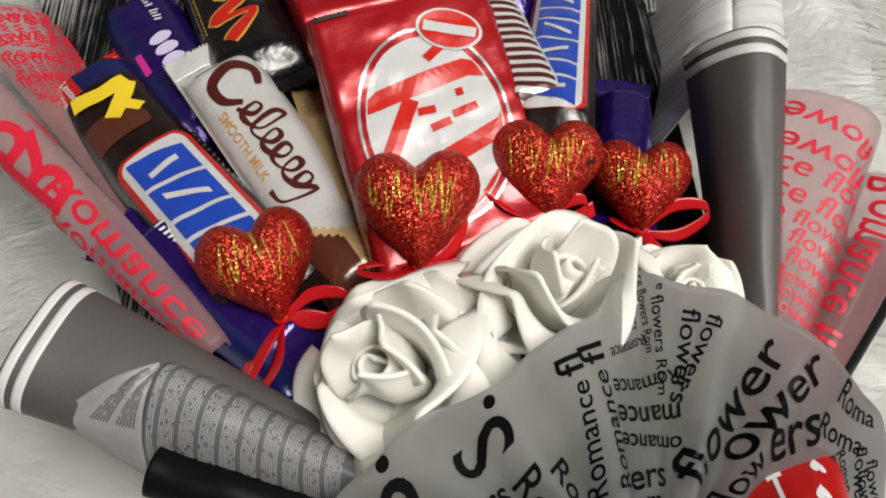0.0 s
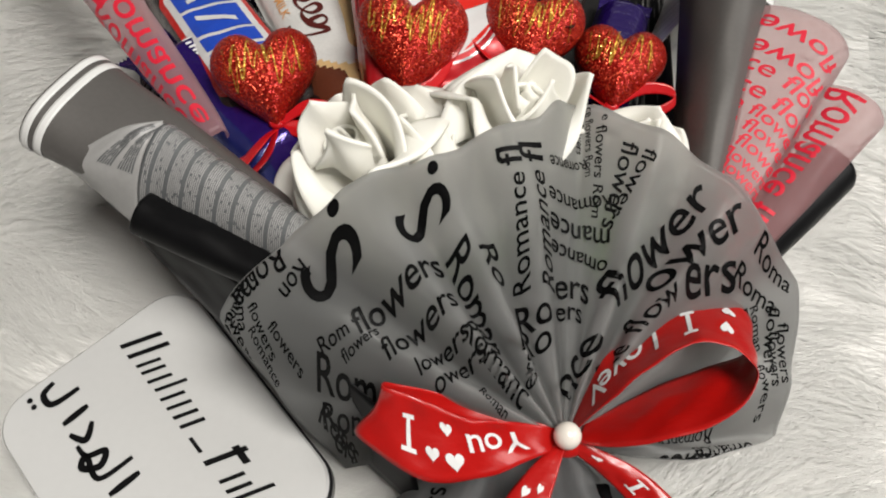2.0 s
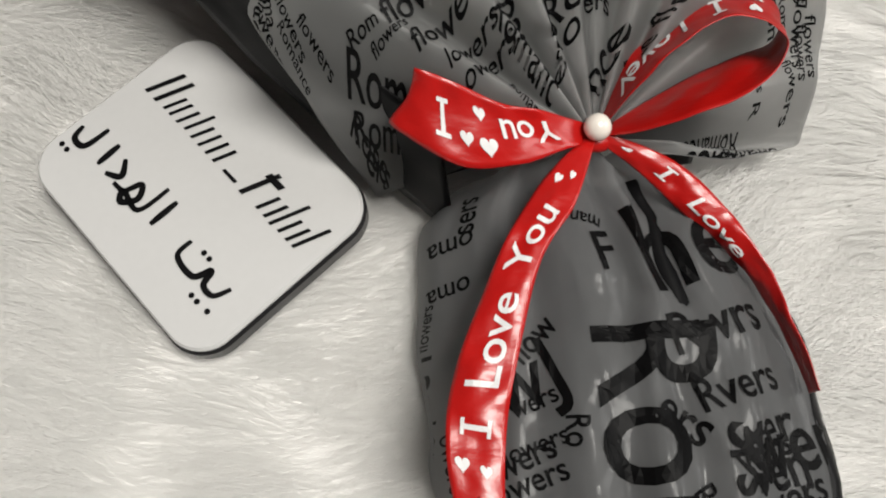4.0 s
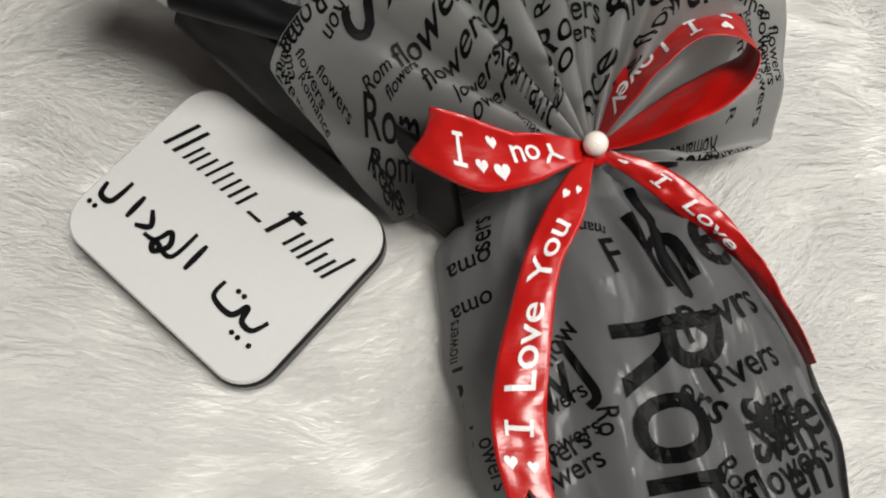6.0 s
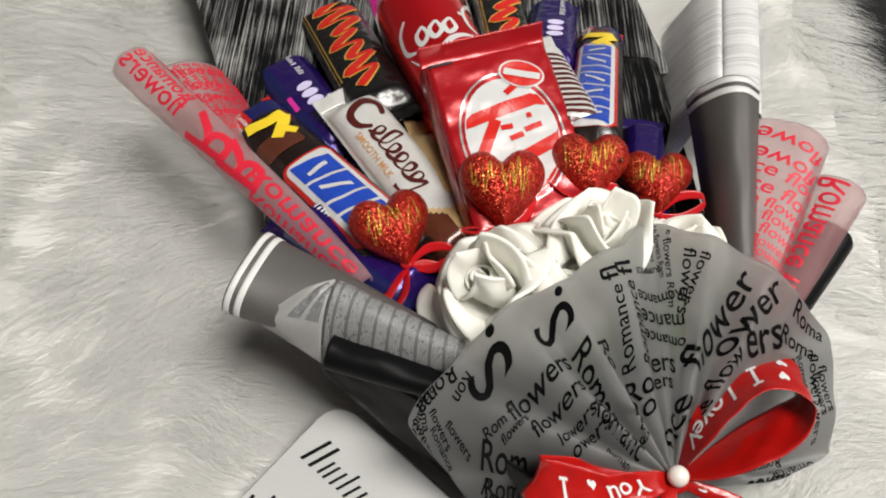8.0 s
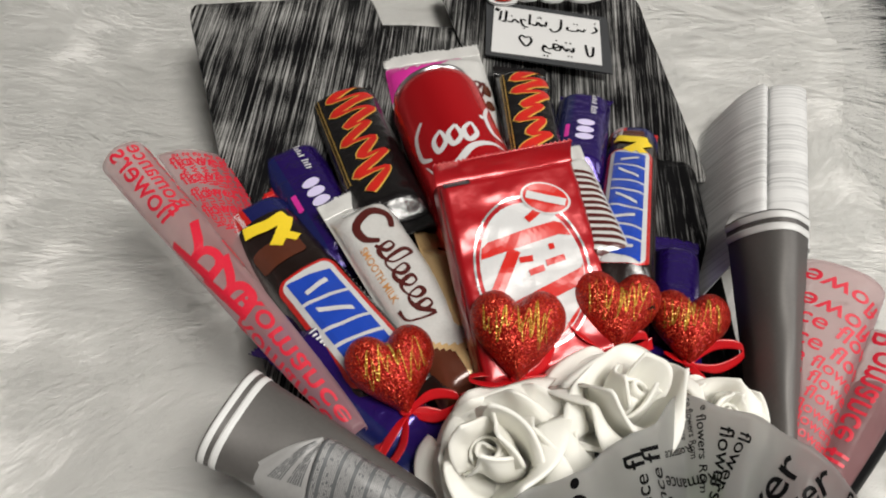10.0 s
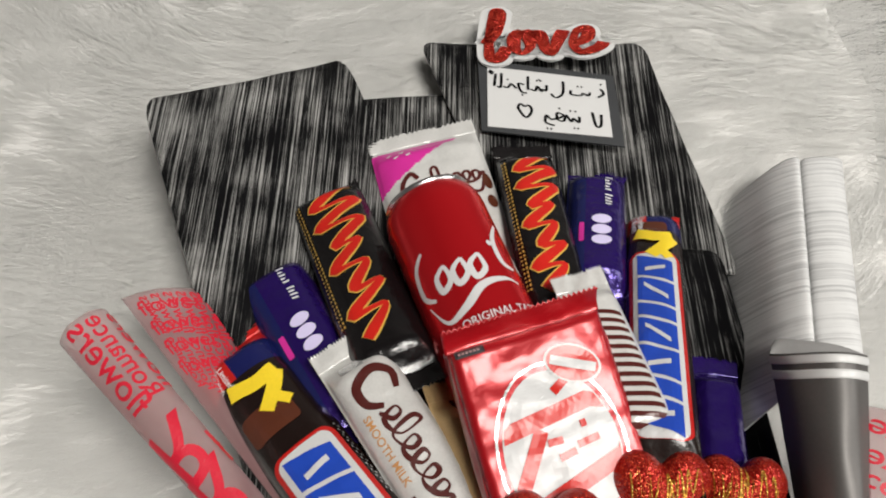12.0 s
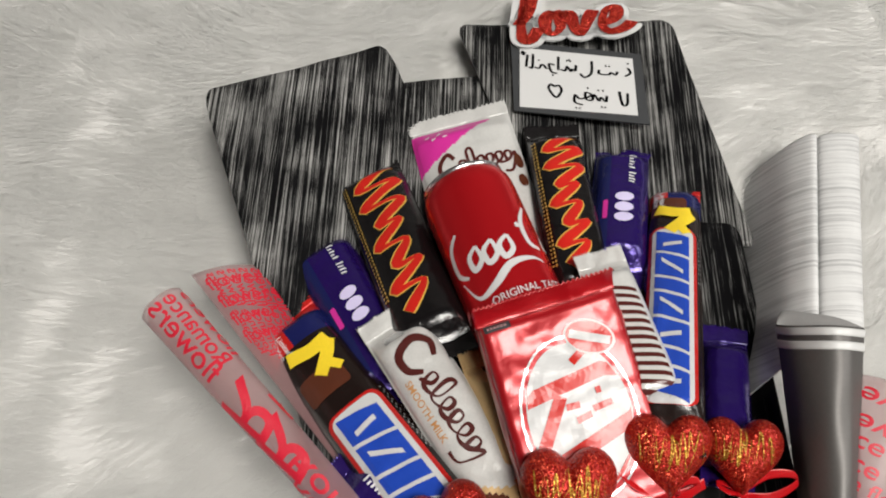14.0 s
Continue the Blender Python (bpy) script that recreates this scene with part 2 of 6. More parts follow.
P_BLUE = paint("blue_print", (0.015, 0.06, 0.42), 0.3, vary=0.05, bump=0)
P_RED = paint("bright_red_print", (0.55, 0.016, 0.010), 0.3, vary=0.08, bump=0)
P_GOLD = paint("gold_print", (0.80, 0.50, 0.10), 0.35, 0.3, vary=0.1, bump=0)
P_YELLOW = paint("yellow_print", (0.85, 0.62, 0.03), 0.35, vary=0.08, bump=0)
P_BROWN = paint("dark_brown_print", (0.075, 0.012, 0.010), 0.3, vary=0.05, bump=0)
P_TAN = paint("tan_print", (0.55, 0.27, 0.10), 0.4, vary=0.05, bump=0)
P_MAGENTA = paint("magenta_print", (0.62, 0.03, 0.30), 0.35, vary=0.05, bump=0)
P_WHITE = paint("glossy_white_print", (0.56, 0.56, 0.56), 0.36, 0.0, vary=0.03, bump=0.12, bump_scale=90)
P_LILAC = paint("lilac_print", (0.66, 0.60, 0.85), 0.35, vary=0.05, bump=0)
P_SILVER = paint("silver_print", (0.72, 0.72, 0.72), 0.25, 0.7, vary=0.05, bump=0)


# ---- mesh helpers ----
def V(*a):
    return Vector(a)


def thing(name, at, label, category, group="", kind=""):
    """An Empty at the thing's base, to which its parts are joined."""
    ob = new(name)
    ob.empty_display_size = 0.01
    ob.location = at
    return tagged(ob, label, category, group, kind)


def base_of(ob):
    at = Vector((0, 0, 0))
    while ob is not None:
        at = at + ob.location
        ob = ob.parent
    return at


def mesh_part(name, verts, faces, mats, parent=None, label="", smooth=True, index=None):
    """One mesh from world places, linked under its thing."""
    me = bpy.data.meshes.new(name)
    off = base_of(parent) if parent is not None else Vector((0, 0, 0))
    me.from_pydata([tuple(Vector(v) - off) for v in verts], [], faces)
    for m in (mats if isinstance(mats, (list, tuple)) else [mats]):
        me.materials.append(m)
    if index is not None:
        me.polygons.foreach_set("material_index", index)
    if smooth:
        me.polygons.foreach_set("use_smooth", [True] * len(me.polygons))
    me.update()
    ob = new(name, me)
    ob.parent = parent
    if label:
        tagged(ob, label)
    return ob


def part(name, bm, material, parent=None, label="", smooth=True):
    vs = [v.co.copy() for v in bm.verts]
    bm.verts.index_update()
    fs = [[v.index for v in f.verts] for f in bm.faces]
    bm.free()
    return mesh_part(name, vs, fs, material, parent, label, smooth)


def sheet(name, fn, nu, nv, mats, parent=None, label="", thick=0.0004, closed=False, pick=None, keep=None):
    """A curved sheet fn(u, v), u and v from 0 to 1, with a real thickness. pick(u, v) chooses a material, keep(u, v) what stays."""
    P = [[Vector(fn(i / nu, j / nv)) for j in range(nv + 1)] for i in range(nu + 1)]
    N = []
    for i in range(nu + 1):
        row = []
        for j in range(nv + 1):
            i0, i1 = (max(i - 1, 0), min(i + 1, nu))
            if closed and i in (0, nu):
                i0, i1 = nu - 1, 1
            a = P[i1][j] - P[i0][j]
            b = P[i][min(j + 1, nv)] - P[i][max(j - 1, 0)]
            n = a.cross(b)
            row.append(n.normalized() if n.length > 1e-12 else Vector((0, 0, 1)))
        N.append(row)
    verts, faces, index = [], [], []
    W = nv + 1
    for s in (0.5, -0.5):
        for i in range(nu + 1):
            for j in range(W):
                verts.append(P[i][j] + N[i][j] * thick * s)
    half = (nu + 1) * W
    edge = {}
    for i in range(nu):
        for j in range(nv):
            u, v = (i + 0.5) / nu, (j + 0.5) / nv
            if keep and not keep(u, v):
                continue
            q = [i * W + j, (i + 1) * W + j, (i + 1) * W + j + 1, i * W + j + 1]
            k = pick(u, v) if pick else 0
            faces.append(q), index.append(k)
            faces.append([half + a for a in reversed(q)]), index.append(k)
            for a, b in zip(q, q[1:] + q[:1]):
                if (b, a) in edge:
                    del edge[(b, a)]
                else:
                    edge[(a, b)] = k
    for (a, b), k in edge.items():
        faces.append([b, a, a + half, b + half]), index.append(k)
    return mesh_part(name, verts, faces, mats, parent, label, True, index)


def spline(pts, t):
    """A smooth curve through the points, t from 0 to 1."""
    n = len(pts) - 1
    x = min(max(t, 0.0), 1.0) * n
    i = min(int(x), n - 1)
    f = x - i
    p = [Vector(pts[min(max(k, 0), n)]) for k in (i - 1, i, i + 1, i + 2)]
    return 0.5 * (2 * p[1] + (p[2] - p[0]) * f + (2 * p[0] - 5 * p[1] + 4 * p[2] - p[3]) * f * f + (3 * p[1] - p[0] - 3 * p[2] + p[3]) * f ** 3)


def lines(pts, w, steps=6, taper=None):
    """A pen stroke through 2D points as a strip of quads: vertices and faces in the plane."""
    p3 = [(x, y, 0) for x, y in pts]
    n = max(2, steps * (len(pts) - 1))
    vs, fs = [], []
    for i in range(n + 1):
        t = i / n
        c = spline(p3, t)
        d = spline(p3, min(t + 0.01, 1)) - spline(p3, max(t - 0.01, 0))
        d = d.normalized() if d.length > 1e-9 else Vector((1, 0, 0))
        ww = w * (taper(t) if taper else 1)
        vs += [(c.x - d.y * ww / 2, c.y + d.x * ww / 2), (c.x + d.y * ww / 2, c.y - d.x * ww / 2)]
    for i in range(n):
        fs.append([2 * i, 2 * i + 1, 2 * i + 3, 2 * i + 2])
    return vs, fs


def disc2(cx, cy, rx, ry, turn=0.0, n=28):
    a = [2 * math.pi * i / n for i in range(n)]
    c, s = math.cos(turn), math.sin(turn)
    return [(cx + rx * math.cos(t) * c - ry * math.sin(t) * s, cy + rx * math.cos(t) * s + ry * math.sin(t) * c) for t in a]


def heart2(cx, cy, size, turn=0.0, n=26):
    out = []
    for i in range(n):
        t = 2 * math.pi * i / n
        x = 16 * math.sin(t) ** 3 / 17 * size / 2
        y = (13 * math.cos(t) - 5 * math.cos(2 * t) - 2 * math.cos(3 * t) - math.cos(4 * t)) / 17 * size / 2
        out.append((cx + x * math.cos(turn) - y * math.sin(turn), cy + x * math.sin(turn) + y * math.cos(turn)))
    return out


def flat(shapes, cut=0.004):
    """Outlines and strips into one triangulated bmesh in the plane, cut fine enough to bend."""
    bm = bmesh.new()
    for sh in shapes:
        if isinstance(sh, tuple) and len(sh) == 2 and isinstance(sh[1], list) and sh[1] and isinstance(sh[1][0], list):
            vs = [bm.verts.new((*p[:2], 0)) for p in sh[0]]
            for f in sh[1]:
                try:
                    bm.faces.new([vs[k] for k in f])
                except ValueError:
                    pass
        else:
            bm.faces.new([bm.verts.new((*p[:2], 0)) for p in sh])
    bmesh.ops.triangulate(bm, faces=bm.faces[:])
    for _ in range(5):
        long = [e for e in bm.edges if e.calc_length() > cut]
        if not long:
            break
        bmesh.ops.subdivide_edges(bm, edges=long, cuts=1)
        bmesh.ops.triangulate(bm, faces=[f for f in bm.faces if len(f.verts) > 3])
    return bm


PRINT_ON = {}


def decal(name, shapes, S, mat, parent, lift=0.0004, label="", cut=0.004):
    """A print: plane shapes laid on the surface S(a, b, lift)."""
    parent = PRINT_ON.get(parent.name, parent)
    bm = flat(shapes, cut)
    bm.verts.index_update()
    vs = [S(v.co.x, v.co.y, lift) for v in bm.verts]
    fs = []
    for f in bm.faces:
        ids = [v.index for v in f.verts]
        if f.normal.z < 0:
            ids.reverse()
        fs.append(ids)
    bm.free()
    return mesh_part(name, vs, fs, mat, parent, label, False)


LETTERS = {}


def text2(body, size=1.0):
    """The letters of a word as a plane mesh with the built-in font: vertices, faces, width."""
    if body not in LETTERS:
        cu = bpy.data.curves.new("letters", "FONT")
        cu.body, cu.size, cu.resolution_u, cu.offset = body, 1.0, 4, 0.010
        ob = bpy.data.objects.new("letters", cu)
        scene.collection.objects.link(ob)
        dg = bpy.context.evaluated_depsgraph_get()
        me = bpy.data.meshes.new_from_object(ob.evaluated_get(dg))
        vs = [(v.co.x, v.co.y) for v in me.vertices]
        fs = [list(p.vertices) for p in me.polygons]
        bpy.data.objects.remove(ob)
        bpy.data.curves.remove(cu)
        bpy.data.meshes.remove(me)
        LETTERS[body] = (vs, fs, max([v[0] for v in vs] + [0.01]))
    vs, fs, w = LETTERS[body]
    return [(x * size, y * size) for x, y in vs], [list(f) for f in fs], w * size


def words(body, a, b, size, mirror=False):
    """A word from place a towards b in the plane, its letters size tall (capital about 0.7 of it)."""
    vs, fs, w = text2(body, size)
    d = (Vector(b) - Vector(a)).normalized()
    q = Vector((-d.y, d.x)) * (-1 if mirror else 1)
    fs = [f[::-1] for f in fs] if mirror else fs
    return [(a[0] + d.x * x + q.x * y, a[1] + d.y * x + q.y * y) for x, y in vs], fs


# ---- the room ----
def box(name, x0, x1, y0, y1, z0, z1, mat, kind="structure", label="", category=""):
    bm = bmesh.new()
    bmesh.ops.create_cube(bm, size=1)
    for v in bm.verts:
        v.co = ((x0 + x1) / 2 + v.co.x * (x1 - x0), (y0 + y1) / 2 + v.co.y * (y1 - y0), (z0 + z1) / 2 + v.co.z * (z1 - z0))
    ob = part(name, bm, mat, None, "", False)
    return tagged(ob, label, category, "", kind)


# walls and ceiling are unseen and added; their grey sets how much light bounces
RX, RY, RZ = 2.2, 2.2, 2.5
box("floor", -RX, RX, -RY, RY, -0.14, -0.04, FLOOR, label="dark smooth floor beyond the white rug", category="floor")
box("ceiling", -RX, RX, -RY, RY, RZ, RZ + 0.1, WALL, label="unseen grey ceiling, added to set the bounced light", category="ceiling")
box("wall_north", -RX, RX, RY, RY + 0.1, -0.04, RZ, WALL, label="unseen grey room wall, added to set the bounced light", category="wall")
box("wall_south", -RX, RX, -RY - 0.1, -RY, -0.04, RZ, WALL, label="unseen grey room wall, added to set the bounced light", category="wall")
OPENING = (-0.10, 1.00, 0.85, 2.05)


def wall_with_opening():
    """The unseen east wall as one mesh, with an opening added for the side lamp."""
    bm = bmesh.new()
    for y0, y1, z0, z1 in ((-RY, RY, -0.04, OPENING[2]), (-RY, RY, OPENING[3], RZ), (-RY, OPENING[0], OPENING[2], OPENING[3]), (OPENING[1], RY, OPENING[2], OPENING[3])):
        m = Matrix.Translation((RX + 0.05, (y0 + y1) / 2, (z0 + z1) / 2)) @ Matrix.Diagonal((0.1, y1 - y0, z1 - z0, 1))
        bmesh.ops.create_cube(bm, size=1, matrix=m)
    return tagged(part("wall_east", bm, WALL, None, "", False), "unseen grey room wall with an opening added for side light", "wall", kind="structure")


wall_with_opening()
box("wall_west", -RX - 0.1, -RX, -RY, RY, -0.04, RZ, WALL, label="unseen grey room wall, added to set the bounced light", category="wall")
lamp = new("ceiling_lamp", bpy.data.lights.new("ceiling_lamp", "AREA"))
lamp.data.shape, lamp.data.size, lamp.data.energy, lamp.data.color = "DISK", LAMP_SIZE, LAMP_POWER, (1.0, 0.965, 0.905)
lamp.matrix_world = look(LAMP_AT, (0.0, 0.2, 0.0))
# unseen side source added on the right; the wall opening is assumed too
side_lamp = new("side_fill_lamp", bpy.data.lights.new("side_fill_lamp", "AREA"))
side_lamp.data.shape, side_lamp.data.size, side_lamp.data.size_y = "RECTANGLE", *SIDE_SIZE
side_lamp.data.energy, side_lamp.data.color = SIDE_POWER, (1.0, 0.985, 0.955)
side_lamp.matrix_world = look(SIDE_AT, (0.0, SIDE_AT[1], SIDE_AT[2] - 0.5))


# ---- the white fur rug ----
def fur_height(x, y):
    return 0.006 * noise.noise((x * 9, y * 14, 0.3)) + 0.004 * noise.noise((x * 26, y * 40, 4.0)) - 0.008


rug = thing("fur_rug", (0, 0.2, -0.04), "long-pile white faux fur rug, brushed in soft locks", "rug", kind="structure")
RUG = (-1.0, 0.262, -0.75, 1.25)


def rug_fn(u, v):
    y = RUG[2] + (RUG[3] - RUG[2]) * v
    x = RUG[0] + (RUG[1] - 0.018 - RUG[0] + 0.02 * noise.noise((y * 12, 3, 1)) * u) * u
    return (x, y, fur_height(x, y) - 0.004)


sheet("rug_backing", rug_fn, 120, 150, FUR_BASE, rug, "", 0.012)


def fur(count, zone, seed, length):
    """Locks of pile: thin curved blades lying over the way the fur is brushed."""
    rng = np.random.default_rng(seed)
    x = rng.uniform(zone[0], zone[1], count)
    y = rng.uniform(zone[2], zone[3], count)
    z = np.array([fur_height(a, b) for a, b in zip(x, y)])
    cell = 0.011
    cx = (np.floor(x / cell) + 0.5 + 0.4 * np.sin(np.floor(y / cell) * 12.9 + np.floor(x / cell) * 4.1)) * cell
    cy = (np.floor(y / cell) + 0.5 + 0.4 * np.sin(np.floor(x / cell) * 7.7 + np.floor(y / cell) * 2.3)) * cell
    swirl = np.array([noise.noise((a * 4.5, b * 4.5, 9.0)) for a, b in zip(cx, cy)])
    fine = np.array([noise.noise((a * 30, b * 30, 2.0)) for a, b in zip(cx, cy)])
    turn = -0.30 + 1.4 * swirl + 0.5 * fine + rng.normal(0, 0.22, count)
    L = length * rng.uniform(0.55, 1.3, count)
    w = rng.uniform(0.00009, 0.00023, count)
    dx, dy = -np.cos(turn), np.sin(turn)
    if zone[0] > 0.2:
        dx, dy = np.cos(turn * 0.8), np.sin(turn * 0.8)
    # the tips of a lock lean together
    dx, dy = dx + (cx - x) / length * 0.35, dy + (cy - y) / length * 0.35
    px, py = -dy, dx
    rise = rng.uniform(0.08, 0.24, count) + 0.06 * fine
    vs = np.zeros((count, 7, 3))
    for k, (f, up, ww) in enumerate(((0, 0, 1.0), (0.45, 0.75, 0.8), (0.8, 1.0, 0.5))):
        for s in (0, 1):
            sg = (s - 0.5) * 2 * ww
            vs[:, 2 * k + s, 0] = x + dx * L * f + px * w * sg
            vs[:, 2 * k + s, 1] = y + dy * L * f + py * w * sg
            vs[:, 2 * k + s, 2] = z + rise * L * up
    vs[:, 6, 0], vs[:, 6, 1], vs[:, 6, 2] = x + dx * L * 1.1, y + dy * L * 1.1, z + rise * L * 0.8
    o = np.arange(count)[:, None] * 7
    quads = np.concatenate([o + [0, 1, 3, 2], o + [2, 3, 5, 4]])
    tris = o + [4, 5, 6]
    return vs.reshape(-1, 3), quads, tris


def fur_part(name, count, zone, seed, length):
    vs, quads, tris = fur(count, zone, seed, length)
    vs = vs - np.array(rug.location)
    me = bpy.data.meshes.new(name)
    me.vertices.add(len(vs))
    me.vertices.foreach_set("co", vs.ravel())
    nl = quads.size + tris.size
    me.loops.add(nl)
    me.loops.foreach_set("vertex_index", np.concatenate([quads.ravel(), tris.ravel()]))
    me.polygons.add(len(quads) + len(tris))
    start = np.concatenate([np.arange(len(quads)) * 4, quads.size + np.arange(len(tris)) * 3])
    me.polygons.foreach_set("loop_start", start)
    me.materials.append(FUR)
    me.update(calc_edges=True)
    me.polygons.foreach_set("use_smooth", np.ones(len(me.polygons), bool))
    ob = new(name, me)
    ob.parent = rug
    return tagged(ob, kind="stuff")


fur_part("fur_pile", 290000, (-0.50, 0.25, -0.30, 0.75), 3, 0.036)
fur_part("fur_pile", 26000, (-1.0, 0.252, -0.75, 1.25), 4, 0.040)
fur_part("fur_fringe", 12000, (0.222, 0.258, -0.1, 0.75), 6, 0.042)

# ---- black brushed wrapping paper behind the sweets ----
def back_z(x, y):
    return 0.010 - 0.08 * x + 0.5 * x * x


def inside(poly, x, y):
    hit = False
    for (x0, y0), (x1, y1) in zip(poly, poly[1:] + poly[:1]):
        if (y0 > y) != (y1 > y) and x < (x1 - x0) * (y - y0) / (y1 - y0) + x0:
            hit = not hit
    return hit


def quad_fn(tl, tr, br, bl, lift, ripple=0.0, curl=0.0):
    def fn(u, v):
        a = Vector(tl).lerp(Vector(tr), u)
        b = Vector(bl).lerp(Vector(br), u)
        p = a.lerp(b, v)
        e = 0.03 * max(0.0, 1 - v / 0.05) ** 2
        p = p + (Vector(tr) - Vector(tl)) * e * (0.5 - u) * max(0.0, abs(u - 0.5) * 2 - 0.8) * 5
        p = p + (Vector(bl) - Vector(tl)) * 0.03 * max(0.0, abs(u - 0.5) * 2 - 0.90) ** 2 * 100 * (1 - v) ** 8 * 0.6
        r = ripple * v * math.sin(u * 34 + 3 * noise.noise((u * 3, v * 2, 1)))
        return (p.x, p.y, back_z(p.x, p.y) + lift + r + curl * u ** 4 * v ** 1.1 + 0.0015 * noise.noise((p.x * 30, p.y * 30, 5)))
    return fn


paper_back = thing("wrapping_paper", (0, 0.3, 0), "black wrapping paper printed with white brush strokes, folded into panels", "wrapping paper")
sheet("left_panel", quad_fn((-0.243, 0.407, 0), (-0.122, 0.468, 0), (0.03, 0.10, 0), (-0.128, 0.115, 0), 0.002), 40, 60, BLACK_PAPER, paper_back, thick=0.0006)
sheet("middle_panel", quad_fn((-0.16, 0.425), (-0.03, 0.450), (0.07, 0.10), (-0.03, 0.10), 0.0), 30, 50, BLACK_PAPER, paper_back, thick=0.0006)
sheet("right_panel", quad_fn((-0.072, 0.489), (0.089, 0.494), (0.127, 0.306), (0.0, 0.30), 0.004), 40, 40, BLACK_PAPER, paper_back, thick=0.0006)
sheet("right_fold", quad_fn((-0.01, 0.33), (0.1175, 0.322), (0.119, 0.10), (0.03, 0.10), 0.005, 0.003, 0.050), 90, 40, BLACK_SHADED, paper_back, thick=0.0006)


# ---- wrapped bars ----
class Wrap:
    """The frame of a flow-wrapped bar from its top end to its bottom end."""

    def __init__(self, top, bottom, width, thick, tilt=0.0, seed=1.0):
        self.T, self.B, self.w, self.t, self.seed = Vector(top), Vector(bottom), width, thick, seed
        self.L = (self.B - self.T).length
        self.ex = (self.B - self.T).normalized()
        n = Vector((0, 0, 1))
        n = (n - self.ex * n.dot(self.ex)).normalized()
        n = Matrix.Rotation(radians(tilt), 3, self.ex) @ n
        self.n, self.ey = n, n.cross(self.ex)

    def height(self, u, v):
        e = min(u, self.L - u)
        k = min(max((e - 0.006) / 0.016, 0), 1)
        k = k * k * (3 - 2 * k)
        s = min(abs(2 * v / self.w), 1)
        pillow = (1 - s ** 3.2) ** 0.6
        wr = noise.noise((u * 160, v * 60, self.seed)) * 0.0009 * (1.4 - k) + noise.noise((u * 60, v * 110, self.seed + 7)) * 0.0007
        return self.t * (0.06 + 0.94 * k) * pillow + wr * (1 - s ** 6)

    def S(self, u, v, lift=0.0):
        return self.T + self.ex * u + self.ey * v + self.n * (self.height(u, v) + lift)

    def under(self, u, v):
        e = min(u, self.L - u)
        k = min(max((e - 0.006) / 0.016, 0), 1)
        s = min(abs(2 * v / self.w), 1)
        return self.T + self.ex * u + self.ey * v - self.n * (self.t * 0.25 * k * (1 - s ** 4))


def bar(name, label, top, bottom, width, thick, mats, pick, tilt=0.0, seed=1.0, flare=1.01, nu=72, nv=28, group="chocolate bars in the bouquet"):
    """A flow-wrapped sweet: wrapper, and a crimped seal at each end. Returns the thing and its frame."""
    f = Wrap(top, bottom, width, thick, tilt, seed)
    ob = thing(name, f.T.lerp(f.B, 0.5) - f.n * thick * 0.25, label, "chocolate bar", group)
    vs, fs, idx = [], [], []
    c = 0.007
    for i in range(nu + 1):
        for j in range(nv + 1):
            u, v = c + (f.L - 2 * c) * i / nu, width * (j / nv - 0.5)
            vs.append(f.S(u, v))
    half = len(vs)
    for i in range(nu + 1):
        for j in range(nv + 1):
            u, v = c + (f.L - 2 * c) * i / nu, width * (j / nv - 0.5)
            vs.append(f.under(u, v))
    W = nv + 1
    for i in range(nu):
        for j in range(nv):
            q = [i * W + j, (i + 1) * W + j, (i + 1) * W + j + 1, i * W + j + 1]
            u, v = c + (f.L - 2 * c) * (i + 0.5) / nu, width * ((j + 0.5) / nv - 0.5)
            fs.append(q), idx.append(pick(u, v))
            fs.append([half + a for a in reversed(q)]), idx.append(pick(u, v))
        for j in (0, nv):
            a, b = i * W + j, (i + 1) * W + j
            fs.append([a, b, b + half, a + half] if j else [b, a, a + half, b + half]), idx.append(pick(c + (f.L - 2 * c) * (i + 0.5) / nu, width * (j / nv - 0.5) * 0.99))
    PRINT_ON[ob.name] = mesh_part("wrapper", vs, fs, mats, ob, "", True, idx)
    for end in (0, 1):
        def fn(p, q, end=end):
            zig = 0.0009 * (1 if int(q * 44) % 2 else -1) * (1 if p > 0.9 else 0)
            d = c * 1.05 - (c + 0.004) * p + zig
            u = d if end == 0 else f.L - d
            ridge = 0.00035 * math.sin(p * 40) + 0.0012 * noise.noise((q * 5, p, seed + end * 3))
            spread = 1.01 + (flare - 1.01) * p * (end == 0)
            wave = 0.0035 * (flare - 1.01) * math.sin(q * 9 + seed) * p
            return f.T + f.ex * (u + 0.010 * (flare - 1.01) * (2 * q - 1) ** 2 * p * (1 if end == 0 else 0)) + f.ey * (width * (q - 0.5) * spread) + f.n * (f.t * 0.05 + ridge + wave)
        sheet("end_seal", fn, 12, 44, [mats[pick(0.0, 0.0) if end == 0 else pick(f.L, 0.0)]], ob, "", 0.0005)
    return ob, f


def rounded2(u0, u1, v0, v1, r, n=6):
    out = []
    for cx, cy, s in ((u1 - r, v1 - r, 0), (u0 + r, v1 - r, 1), (u0 + r, v0 + r, 2), (u1 - r, v0 + r, 3)):
        for k in range(n + 1):
            a = math.pi / 2 * (s + k / n)
            out.append((cx + r * math.cos(a), cy + r * math.sin(a)))
    return out


def wave(u0, u1, v0, amp, n, w, lean=0.0):
    """A looping pen line along the bar."""
    pts = []
    for i in range(n * 4 + 1):
        t = i / (n * 4)
        pts.append((u0 + (u1 - u0) * t + lean * math.cos(i * math.pi / 2), v0 + amp * math.sin(i * math.pi / 2)))
    return lines(pts, w, 4)

